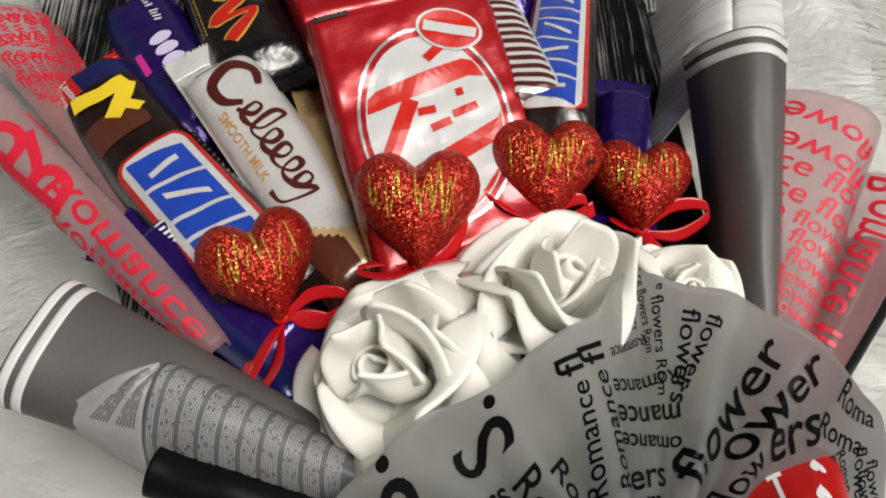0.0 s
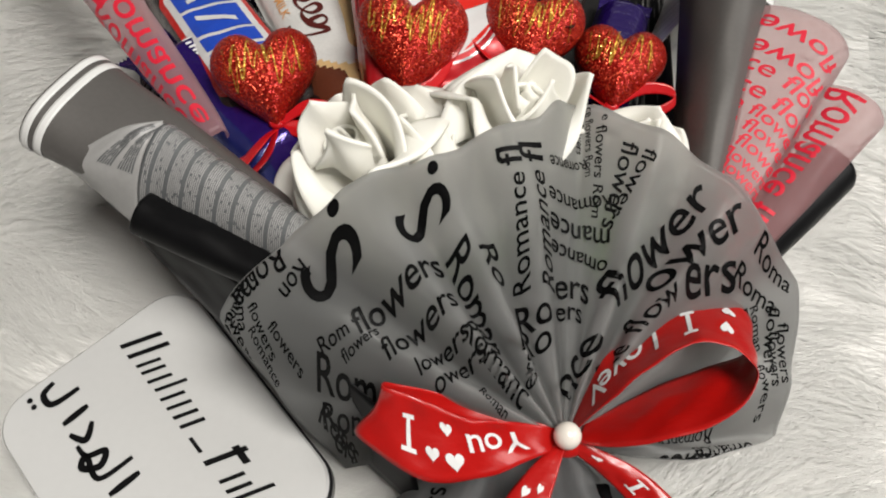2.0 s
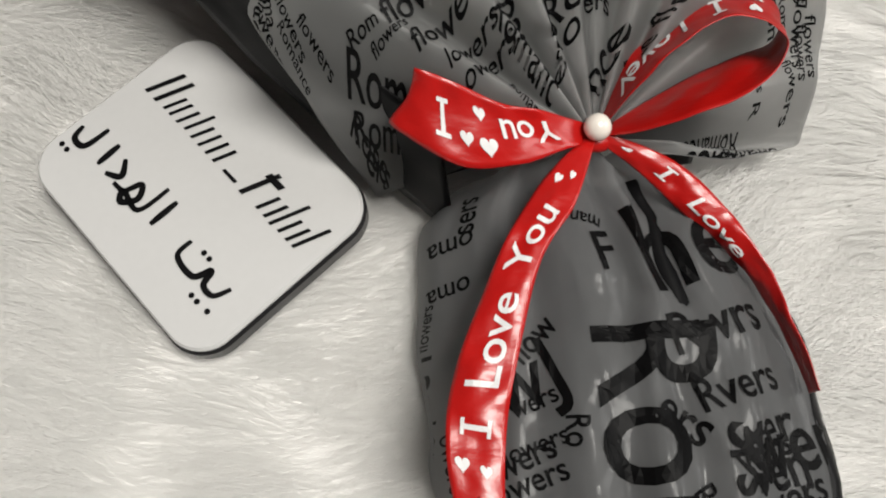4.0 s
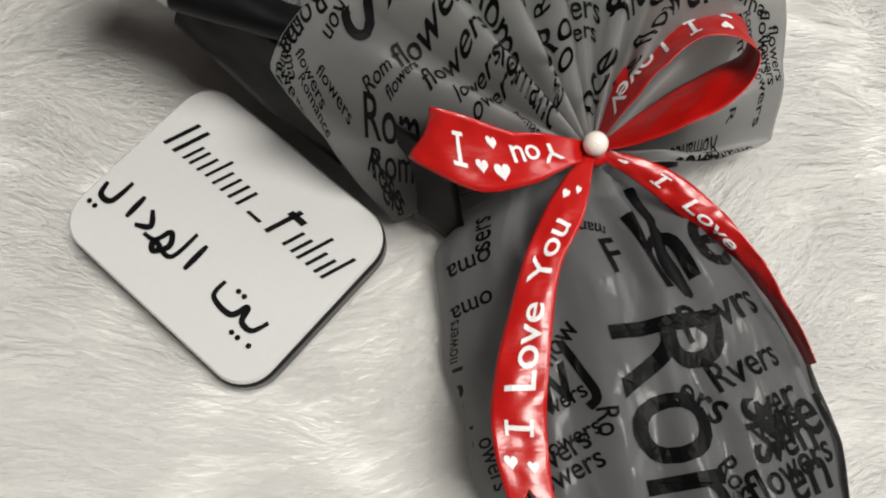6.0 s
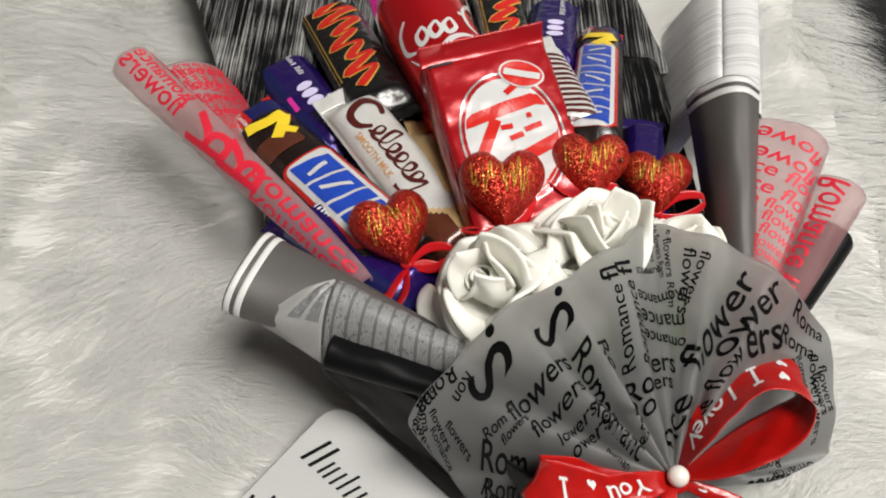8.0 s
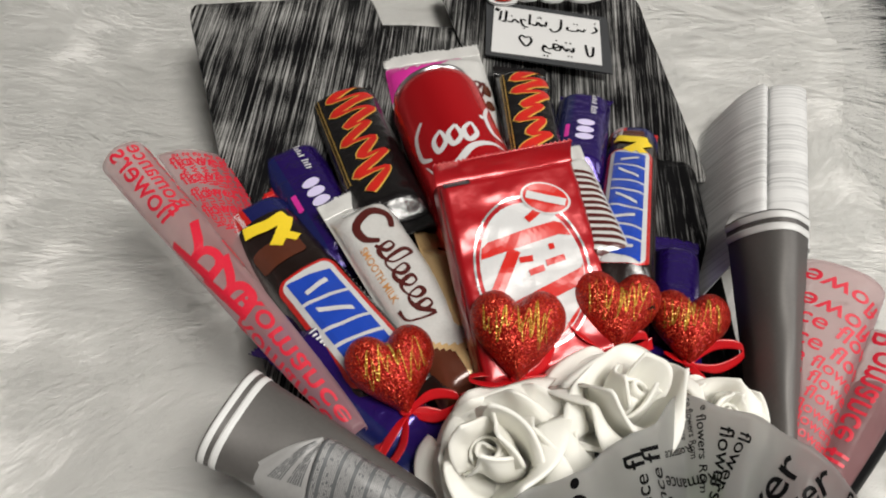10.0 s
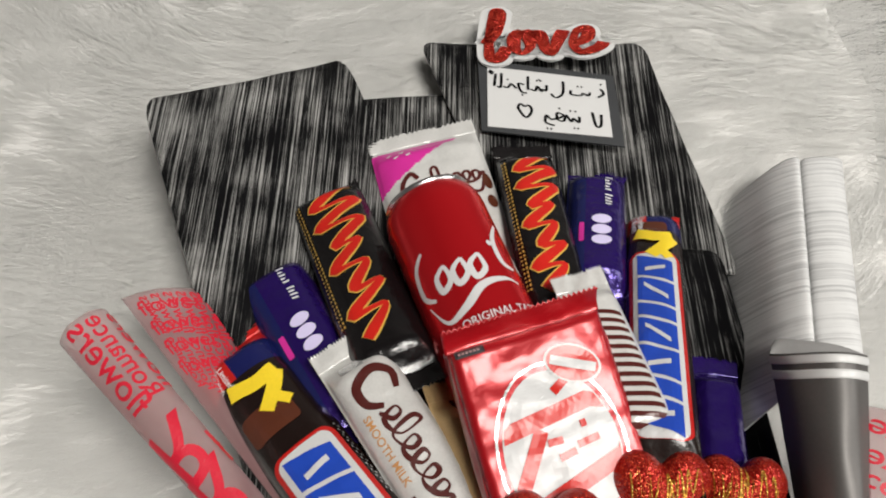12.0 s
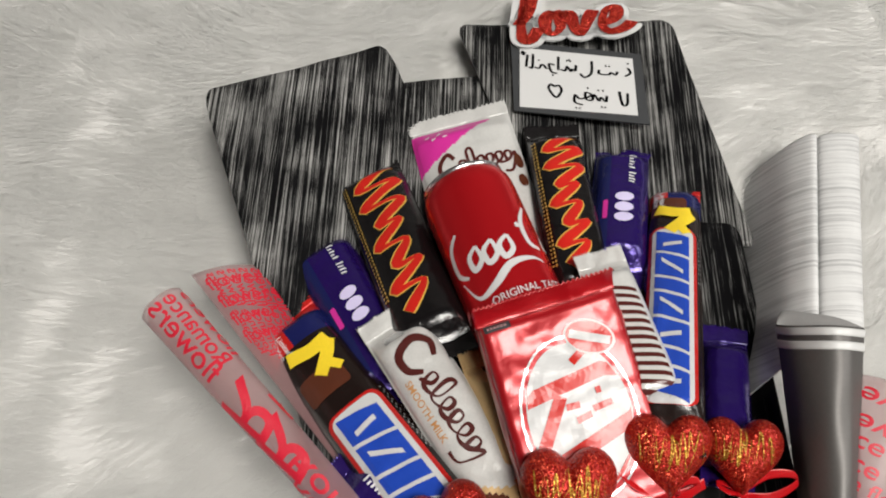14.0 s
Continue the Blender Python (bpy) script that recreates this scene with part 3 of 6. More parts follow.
# ---- the sweets ----
# nut bar with a blue wordmark panel: brown wrapper, scarlet and navy top end
def nut_bar(top, bottom, width, tilt, seed, start, end, label):
    mats = [W_BROWN, W_SCARLET, W_NAVY]

    def pick(u, v):
        if u < 0.016 or u < 0.034 and v < -0.12 * width:
            return 1
        if u < 0.034:
            return 2
        return 0
    ob, f = bar("chocolate_bar", label, top, bottom, width, 0.014, mats, pick, tilt, seed)
    h = width * 0.40
    decal("yellow_print", [lines([(0.040, -h * 0.75), (0.044, h * 0.1), (0.042, h * 0.8)], 0.009, 8), lines([(0.043, h * 0.75), (0.052, h * 0.45), (0.062, -h * 0.15)], 0.008, 8), lines([(0.056, h * 0.25), (0.064, h * 0.62)], 0.006, 6)], f.S, P_YELLOW, ob, 0.0011, "yellow brush-stroke print")
    decal("chocolate_print", [rounded2(start - 0.030, start - 0.012, -h, h * 0.6, 0.003)], f.S, W_CHOC, ob, 0.0005, "printed piece of dark chocolate")
    for k, w in enumerate(("Limited", "Edition")):
        decal("lettering", [words(w, (0.022, -h * (0.62 + 0.27 * k)), (0.06, -h * (0.62 + 0.27 * k)), 0.0050)], f.S, WHITE_INK, ob, 0.0008, "small white words Limited Edition")
    decal("red_border", [rounded2(start, end, -h * 1.02, h * 1.02, 0.006)], f.S, W_SCARLET, ob, 0.0004, "red border of the wordmark panel")
    decal("white_panel", [rounded2(start + 0.002, end, -h * 0.88, h * 0.88, 0.005)], f.S, P_WHITE, ob, 0.0007, "white wordmark panel")
    n = round((end - start) / 0.0197)
    u0 = start + 0.004
    for k in range(n):
        w = (0.0205, 0.0215, 0.0125)[k % 3]
        u1 = min(u0 + w - 0.0024, end - 0.001)
        lean = lambda u, v: (u + 0.006 * (v / h + 0.7) / 1.4, v)
        block = lambda a, b, c, d: [lean(u0 + (u1 - u0) * a, h * c), lean(u0 + (u1 - u0) * b, h * c), lean(u0 + (u1 - u0) * b, h * d), lean(u0 + (u1 - u0) * a, h * d)]
        decal("blue_block", [block(0, 1, -0.70, 0.70)], f.S, P_BLUE, ob, 0.0010, "leaning blue block of the wordmark")
        if k % 3 < 2:
            decal("white_notch", [[lean(u0 + (u1 - u0) * x, h * y) for x, y in (((0.22, -0.45), (0.40, -0.45), (0.78, 0.45), (0.60, 0.45)) if k % 2 else ((0.60, -0.40), (0.78, -0.40), (0.50, 0.40), (0.32, 0.40)))]], f.S, P_WHITE, ob, 0.0013)
        u0 += w
        if u0 > end - 0.006:
            break
    decal("fine_print", [lines([(start + 0.002 * i, h * 1.10 + 0.0010 * (i % 2)), (start + 0.002 * i + 0.0013, h * 1.10 + 0.0010 * (i % 2))], 0.0006, 1) for i in range(24)], f.S, P_SILVER, ob, 0.0006, "rows of tiny print")
    return ob


nut_bar((-0.175, 0.251, 0.036), (-0.052, 0.110, 0.070), 0.044, 0, 1.3, 0.087, 0.172, "brown nut bar with blue wordmark, its top end crumpled")
nut_bar((0.080, 0.351, 0.006), (0.046, 0.160, 0.096), 0.034, 10, 5.1, 0.058, 0.196, "brown nut bar with blue wordmark, standing beside the red pack")


# white wafer bar with brown looping wordmark
def white_bar(top, bottom, width, seed, label):
    mats = [W_WHITE, W_CHOC, W_CREAM]
    L = (Vector(bottom) - Vector(top)).length

    def pick(u, v):
        e = 0.107 + 0.012 * math.sin(v * 90 + 1)
        return 0 if u < e else (2 if (u - e) < 0.004 or abs(v - 0.004) < 0.003 or u > L - 0.012 else 1)
    ob, f = bar("chocolate_bar", label, top, bottom, width, 0.012, mats, pick, 0, seed)
    big = [(0.038, 0.010), (0.029, 0.012), (0.023, 0.004), (0.028, -0.007), (0.038, -0.007), (0.043, 0.000)]
    run = []
    for i in range(6):
        u0 = 0.045 + 0.0085 * i
        tall = 0.011 if i == 1 else 0.005
        run += [(u0, -0.004), (u0 + 0.006, 0.000), (u0 + 0.005, tall), (u0 + 0.001, tall * 0.8), (u0 + 0.003, -0.003)]
    run += [(0.098, 0.004), (0.095, -0.010), (0.087, -0.012)]
    decal("brown_wordmark", [lines(big, 0.0046, 7, lambda t: 0.6 + 0.5 * math.sin(t * 3.1)), lines(run, 0.0024, 5, lambda t: 0.8 + 0.35 * math.sin(t * 57))], f.S, P_BROWN, ob, 0.0005, "looping dark brown wordmark")
    decal("lettering", [words("SMOOTH MILK", (0.043, -0.0125), (0.10, -0.0125), 0.0058)], f.S, P_TAN, ob, 0.0006, "small tan words SMOOTH MILK")
    decal("emblem", [rounded2(0.012, 0.018, -0.010, 0.003, 0.001)], f.S, P_SILVER, ob, 0.0005, "small grey emblem")
    return ob


white_bar((-0.1025, 0.240, 0.062), (-0.014, 0.111, 0.062), 0.037, 2.2, "white wrapped milk chocolate bar with brown looping wordmark")


def black_bar(top, bottom, width, tilt, seed, label):
    L = (Vector(bottom) - Vector(top)).length
    ob, f = bar("chocolate_bar", label, top, bottom, width, 0.012, [W_BLACK], lambda u, v: 0, tilt, seed)
    pts, k = [], width / 0.040
    swing = [0.014, -0.010, 0.015, -0.011, 0.013, -0.006, 0.007, -0.011, 0.006, -0.005, 0.009, -0.011, 0.006, -0.008]
    for i, v in enumerate(swing):
        pts.append((0.018 + (L * 0.80 - 0.018) * i / (len(swing) - 1) + (0.004 if v < 0 else -0.005), v * k))
    taper = lambda t: 0.8 + 0.35 * math.sin(t * 40)
    decal("gold_outline", [lines(pts, 0.0076, 7, taper)], f.S, P_GOLD, ob, 0.0005, "gold outline of the wordmark")
    decal("red_wordmark", [lines(pts, 0.0056, 7, taper)], f.S, P_RED, ob, 0.0009, "orange-red zigzag wordmark")
    decal("fine_print", [lines([(0.02 + 0.003 * i, -width * 0.40), (0.0217 + 0.003 * i, -width * 0.40)], 0.0008, 1) for i in range(34)] +
          [lines([(0.02 + 0.003 * i, -width * 0.44), (0.0212 + 0.003 * i, -width * 0.44)], 0.0007, 1) for i in range(34)], f.S, P_GOLD, ob, 0.0006, "rows of tiny gold print")
    return ob


black_bar((-0.131, 0.362, 0.026), (-0.068, 0.216, 0.066), 0.045, 0, 3.3, "black wrapped bar with orange-red zigzag wordmark")
black_bar((-0.003, 0.389, 0.026), (0.014, 0.245, 0.056), 0.038, -8, 4.4, "black wrapped bar with orange-red wordmark, partly hidden")


def purple_bar(top, bottom, width, tilt, seed, label, marks=2):
    L = (Vector(bottom) - Vector(top)).length
    ob, f = bar("chocolate_bar", label, top, bottom, width, 0.013, [W_PURPLE, W_NAVY], lambda u, v: 0 if u < 0.012 or v > -0.22 * width or not marks else 1, tilt, seed, 1.22 if marks else 1.05)
    if marks:
        h = width * 0.5
        tall = (0.0046, 0.0026, 0.0034, 0.0024, 0.0038, 0.0, 0.0046, 0.0034, 0.0042, 0.0036)
        decal("white_wordmark", [[(u, h * 0.22), (u + 0.0012, h * 0.22), (u + 0.0016, h * 0.22 + t), (u + 0.0004, h * 0.22 + t)] for u, t in ((0.020 + 0.0027 * i, t) for i, t in enumerate(tall)) if t],
              f.S, WHITE_INK, ob, 0.0006, "small white bars of the wordmark")
    if marks == 2:
        decal("lilac_wordmark", [disc2(0.060 + 0.009 * i, h * 0.10, 0.0040, 0.0060, 0.2) for i in range(3)], f.S, P_LILAC, ob, 0.0006, "rounded lilac wordmark shapes")
        decal("magenta_mark", [rounded2(0.064, 0.080, -h * 0.62, -h * 0.46, 0.0010)], f.S, P_MAGENTA, ob, 0.0006, "magenta flavour mark")
    return ob


purple_bar((-0.163, 0.308, 0.024), (-0.092, 0.198, 0.048), 0.043, 0, 6.1, "purple foil chocolate bar, its top end folded")
purple_bar((0.047, 0.382, 0.010), (0.032, 0.268, 0.046), 0.036, 0, 7.7, "purple foil chocolate bar with crumpled top")
purple_bar((0.0945, 0.2405, 0.032), (0.080, 0.150, 0.060), 0.027, 0, 8.2, "small plain purple foil chocolate bar", 0)
purple_bar((-0.126, 0.155, 0.058), (-0.036, 0.086, 0.064), 0.036, 0, 9.4, "purple foil chocolate bar lying under the hearts", 1)


# wide white bar behind the can, magenta corner
def tablet():
    top, bottom = (-0.0685, 0.404, 0.024), (-0.035, 0.280, 0.030)
    ob, f = bar("chocolate_bar", "wide white milk chocolate bar with magenta corner", top, bottom, 0.071, 0.010, [W_WHITE, P_MAGENTA],
                lambda u, v: 1 if 0.010 < u < 0.046 - 0.62 * (v + 0.036) and v < 0.022 else 0, 0, 11.0, nu=90, nv=44)

    def C(a, b, lift):
        return f.S(b, a, lift)

    def wide(x0, s):
        big = [(0.010, 0.001), (0.006, 0.006), (0.000, 0.001), (-0.002, -0.007), (0.003, -0.012), (0.009, -0.008)]
        run = []
        for i in range(6):
            u0, tall = 0.012 + 0.0068 * i, 0.006 if i == 1 else -0.002
            run += [(u0, -0.011), (u0 + 0.005, -0.007), (u0 + 0.005, tall), (u0 + 0.001, tall - 0.001), (u0 + 0.002, -0.010)]
        run += [(0.055, -0.002), (0.050, -0.018), (0.044, -0.019)]
        return [lines([(x0 + x * s, 0.042 - y * s) for x, y in big], 0.0030, 7), lines([(x0 + x * s, 0.042 - y * s) for x, y in run], 0.0019, 5)]
    decal("brown_wordmark", wide(-0.020, 0.92), lambda a, b, k: C(a, b, k), P_BROWN, ob, 0.0005, "looping dark brown wordmark")
    decal("white_print", [lines([(-0.026 + 0.004 * i, 0.017 + 0.004 * (i % 2)), (-0.023 + 0.004 * i, 0.016 + 0.004 * (i % 2))], 0.0014, 2) for i in range(4)], C, WHITE_INK, ob, 0.0006, "tiny white handwriting print")
    decal("brown_drop", [disc2(0.031, 0.052, 0.003, 0.006), disc2(0.030, 0.068, 0.003, 0.005)], C, W_CHOC, ob, 0.0006, "printed chocolate drops")


tablet()


# ridged white wafer bar with slanting brown stripes
def striped_bar():
    ob, f = bar("chocolate_bar", "white wafer bar with slanting brown striped print", (0.020, 0.273, 0.072), (0.048, 0.170, 0.092), 0.028, 0.012, [W_WHITE], lambda u, v: 0, 0, 12.5)
    decal("brown_stripe", [[(0.026 + 0.0052 * i, -0.009), (0.0285 + 0.0052 * i, -0.009), (0.034 + 0.0052 * i, 0.010), (0.0315 + 0.0052 * i, 0.010)] for i in range(13)], f.S, P_BROWN, ob, 0.0005, "slanting dark brown stripes")
    decal("emblem", [rounded2(0.012, 0.019, -0.009, 0.003, 0.001)], f.S, P_SILVER, ob, 0.0006, "small grey emblem")


striped_bar()


# red four-finger wafer pack, box-like, in crinkled foil
def red_pack():
    TL, TR, BR, BL = V(-0.046, 0.217, 0.110), V(0.023, 0.240, 0.108), V(0.052, 0.140, 0.086), V(-0.016, 0.114, 0.086)
    n = (TR - TL).cross(BL - TL).normalized() * -1
    ob = thing("wafer_pack", (0.005, 0.175, 0.07), "glossy red foil wafer pack with white oval print", "chocolate pack", "chocolate bars in the bouquet")
    D = 0.020

    def S(a, b, lift=0.0):
        p = TL.lerp(TR, a).lerp(BL.lerp(BR, a), b)
        e = min(a, 1 - a, b * 1.3, (1 - b) * 1.3)
        wr = 0.0014 * noise.noise((a * 3, b * 9, 3.0)) + 0.0005 * noise.noise((a * 9, b * 14, 8.0))
        edge = -0.004 * max(0, 1 - e / 0.05) ** 2
        return p + n * (edge + wr + 0.002 + lift)
    if n.z < 0:
        n = -n
    PRINT_ON[ob.name] = sheet("front_foil", lambda u, v: S(u, v), 60, 80, W_RED, ob, "", 0.0004)
    ring = [(0, 0), (1, 0), (1, 1), (0, 1), (0, 0)]

    def side(u, v):
        k = min(int(u * 4), 3)
        f = u * 4 - k
        a = ring[k][0] + (ring[k + 1][0] - ring[k][0]) * f
        b = ring[k][1] + (ring[k + 1][1] - ring[k][1]) * f
        bulge = 0.0018 * math.sin(v * math.pi) + 0.0010 * noise.noise((u * 40, v * 3, 2))
        c = TL.lerp(BR, 0.5)
        p = S(a, b)
        return p - n * (D * v) + (p - c).normalized() * bulge
    sheet("side_foil", side, 160, 12, W_RED, ob, "", 0.0004)
    up = (TL - BL).normalized()
    across = (TR - TL).normalized()

    def seal(u, v):
        z = 0.0008 * (1 if int(u * 60) % 2 else -1) * (v > 0.9)
        p = TL.lerp(TR, u * 1.04 - 0.02)
        return p - n * 0.004 + n * (0.009 * v * v + 0.0006 * math.sin(v * 50)) + up * (0.009 * v + z) + n * 0.0012 * noise.noise((u * 4, v, 5))
    sheet("end_seal", seal, 60, 16, W_RED, ob, "crimped red top seal", 0.0006)

    def seal2(u, v):
        z = 0.0008 * (1 if int(u * 60) % 2 else -1) * (v > 0.9)
        return BL.lerp(BR, u) - n * 0.010 - up * (0.010 * v + z) - n * 0.003 * v
    sheet("end_seal", seal2, 60, 10, W_RED, ob, "", 0.0006)

    def Q(a, b, lift):
        return S(a / 0.073, b / 0.107, lift)
    cx, cy = 0.0365, 0.056
    oval = disc2(cx, cy, 0.0262, 0.0365, 0.0, 40)
    decal("oval_outline", [lines([(cx + 0.0288 * math.cos(t * 0.2), cy + 0.0395 * math.sin(t * 0.2)) for t in range(33)], 0.0012, 2)], Q, P_SILVER, ob, 0.0006, "thin silver oval outline")
    decal("white_oval", [oval], Q, P_WHITE, ob, 0.0004, "white oval panel")

    def clip(poly):
        out = []
        for x, y in poly:
            dx, dy = (x - cx) / 0.0255, (y - cy) / 0.0358
            r = math.hypot(dx, dy)
            if r > 1:
                x, y = cx + dx / r * 0.0255, cy + dy / r * 0.0358
            out.append((x, y))
        return out
    def band(x0, y0, x1, y1, w):
        d = Vector((x1 - x0, y1 - y0)).normalized()
        q = Vector((-d.y, d.x)) * w / 2
        m = 10
        a = [(x0 + (x1 - x0) * i / m + q.x, y0 + (y1 - y0) * i / m + q.y) for i in range(m + 1)]
        b = [(x0 + (x1 - x0) * i / m - q.x, y0 + (y1 - y0) * i / m - q.y) for i in range(m + 1)]
        return clip(a + b[::-1])
    decal("red_stripe", [band(0.006, 0.042, 0.066, 0.036, 0.0075), band(0.013, 0.068, 0.030, 0.044, 0.0065), band(0.006, 0.078, 0.068, 0.063, 0.0075),
                         band(0.020, 0.096, 0.038, 0.076, 0.0065), band(0.044, 0.096, 0.064, 0.078, 0.0055), band(0.040, 0.030, 0.054, 0.022, 0.004)],
          Q, P_RED, ob, 0.0008, "slanting red stripes across the oval")
    for x, y, dx, dy in ((0.031, 0.0500, 0.007, 0.0005), (0.0345, 0.0575, 0.008, -0.001), (0.0475, 0.0465, 0.0028, 0.0), (0.0440, 0.0545, 0.010, -0.0008)):
        decal("red_mark", [lines([(x, y), (x + dx, y + dy)], 0.0032, 3)], Q, P_RED, ob, 0.0009, "short red bar in the oval")
    decal("date_strip", [rounded2(0.002, 0.016, 0.0005, 0.0042, 0.0006)], Q, CARD_BLACK, ob, 0.0012, "dark printed date strip")
    decal("date_mark", [lines([(0.0035 + 0.0018 * i, 0.0023), (0.0046 + 0.0018 * i, 0.0023)], 0.0012, 1) for i in range(6)], Q, P_SILVER, ob, 0.0016, "tiny pale marks")
    badge = lambda k: disc2(0.0525, 0.0205, 0.0135 * k, 0.0085 * k, 0.5)
    decal("badge_outline", [badge(1.0)], Q, P_WHITE, ob, 0.0010, "white outline of the small badge")
    decal("badge", [badge(0.9)], Q, P_RED, ob, 0.0013, "small red badge")
    decal("badge_bar", [lines([(0.043, 0.016), (0.062, 0.0255)], 0.0042, 4)], Q, P_WHITE, ob, 0.0016, "white bar on the badge")


red_pack()

# tan wafer wrapper beside the red pack
bar("wafer_bar", "thin tan and dark red wafer wrapper", (-0.052, 0.218, 0.058), (-0.024, 0.140, 0.066), 0.018, 0.010, [W_CREAM, W_CHOC], lambda u, v: 0 if v < 0.002 else 1, -20, 14.0)


# ---- drinks can ----
def drinks_can():
    top = V(-0.060, 0.328, 0.062)
    axis = (V(-0.029, 0.249, 0.062) - top).normalized()
    R, H = 0.0288, 0.135
    up = (Vector((0, 0, 1)) - axis * axis.z).normalized()
    side = up.cross(axis)
    ob = thing("drinks_can", top + axis * H * 0.5 - up * R, "red aluminium drinks can with white wave, lying on the sweets", "can")

    def lathe(profile, n=64):
        vs, fs = [], []
        for r, h in profile:
            for k in range(n):
                a = 2 * math.pi * k / n
                vs.append(top + axis * h + (up * math.cos(a) + side * math.sin(a)) * r)
        for i in range(len(profile) - 1):
            for k in range(n):
                k2 = (k + 1) % n
                fs.append([i * n + k, i * n + k2, (i + 1) * n + k2, (i + 1) * n + k])
        return vs, fs
    vs, fs = lathe([(0.0250, 0.0030), (0.0262, 0.0048), (0.0278, 0.0085), (0.0286, 0.0125), (R, 0.017), (R, 0.05), (R, 0.09), (R, 0.122), (0.0270, 0.130), (0.022, 0.135)])
    PRINT_ON[ob.name] = mesh_part("body", vs, fs, CAN_RED, ob, "red painted can body")
    vs, fs = lathe([(0.0001, 0.0048), (0.0200, 0.0048), (0.0215, 0.0064), (0.0232, 0.0062), (0.0240, 0.0006), (0.0250, 0.0), (0.0258, 0.0006), (0.0258, 0.0022), (0.0250, 0.0030)])
    mesh_part("lid", vs, fs, ALU, ob, "bare aluminium lid and rim")
    bm = bmesh.new()
    bmesh.ops.create_cone(bm, cap_ends=True, segments=20, radius1=0.008, radius2=0.008, depth=0.0012)
    bm.transform(Matrix.Translation(top + axis * 0.0036) @ axis.to_track_quat("Z", "Y").to_matrix().to_4x4() @ Matrix.Diagonal((1, 1.5, 1, 1)))
    part("pull_tab", bm, ALU, ob, "aluminium pull tab")

    def S(a, b, lift):
        t, b = a / R, b - 0.006
        return top + axis * b + (up * math.cos(t) + side * math.sin(t)) * (R + lift)
    mark = [[(-0.020, 0.048), (-0.028, 0.056), (-0.029, 0.070), (-0.022, 0.076)]]
    for k in range(3):
        x = -0.014 + 0.0095 * k
        mark.append([(x + 0.003, 0.061), (x - 0.003, 0.066), (x - 0.002, 0.074), (x + 0.004, 0.070), (x + 0.003, 0.061)])
    mark += [[(0.016, 0.056), (0.019, 0.0555)], [(0.029, 0.043), (0.021, 0.054), (0.021, 0.068), (0.028, 0.072)], [(0.036, 0.062), (0.034, 0.070), (0.041, 0.068), (0.044, 0.046)]]
    decal("white_wordmark", [lines(p, 0.0030, 7, lambda t: 0.55 + 0.6 * math.sin(t * math.pi)) for p in mark], S, P_WHITE, ob, 0.0003, "flowing white wordmark shapes", 0.003)
    decal("white_wave", [lines([(-0.028, 0.077), (-0.020, 0.090), (-0.008, 0.087), (0.004, 0.079), (0.018, 0.078), (0.026, 0.081)], 0.0034, 10, lambda t: 0.25 + 1.1 * math.sin(t * math.pi) ** 2)], S, P_WHITE, ob, 0.0003, "white wave under the wordmark", 0.003)
    decal("lettering", [words("ORIGINAL TASTE", (-0.014, 0.0975), (0.05, 0.0975), 0.0062, True)], S, P_WHITE, ob, 0.0003, "white words ORIGINAL TASTE", 0.003)


drinks_can()


# ---- the card and the word on a stick ----
def slab(name, outline, z0, thick, mat, parent, label="", at=None):
    bm = bmesh.new()
    f = bm.faces.new([bm.verts.new((x, y, z0)) for x, y in outline])
    r = bmesh.ops.extrude_face_region(bm, geom=[f])
    for e in r["geom"]:
        if isinstance(e, bmesh.types.BMVert):
            e.co.z += thick
    bmesh.ops.recalc_face_normals(bm, faces=bm.faces[:])
    return part(name, bm, mat, parent, label, False)


note = thing("greeting_card", (0.017, 0.432, 0.02), "white handwritten card glued on black card", "card")
slab("black_mount", [(-0.030, 0.4705), (0.063, 0.454), (0.065, 0.394), (-0.028, 0.409)], 0.0215, 0.0014, CARD_BLACK, note, "torn-edged black card mount")
PRINT_ON[note.name] = slab("white_card", [(-0.0235, 0.4635), (0.057, 0.4495), (0.0575, 0.401), (-0.024, 0.4115)], 0.0232, 0.0006, CARD_WHITE, note, "white card with black Arabic handwriting")


# the handwriting on the card, as pen strokes
def on_card(a, b, lift):
    o, x, y = V(-0.0235, 0.4635, 0.0238), V(0.0805, -0.0140, 0), V(0.0003, -0.0500, 0)
    return o + x * a + y * b + V(0, 0, lift)


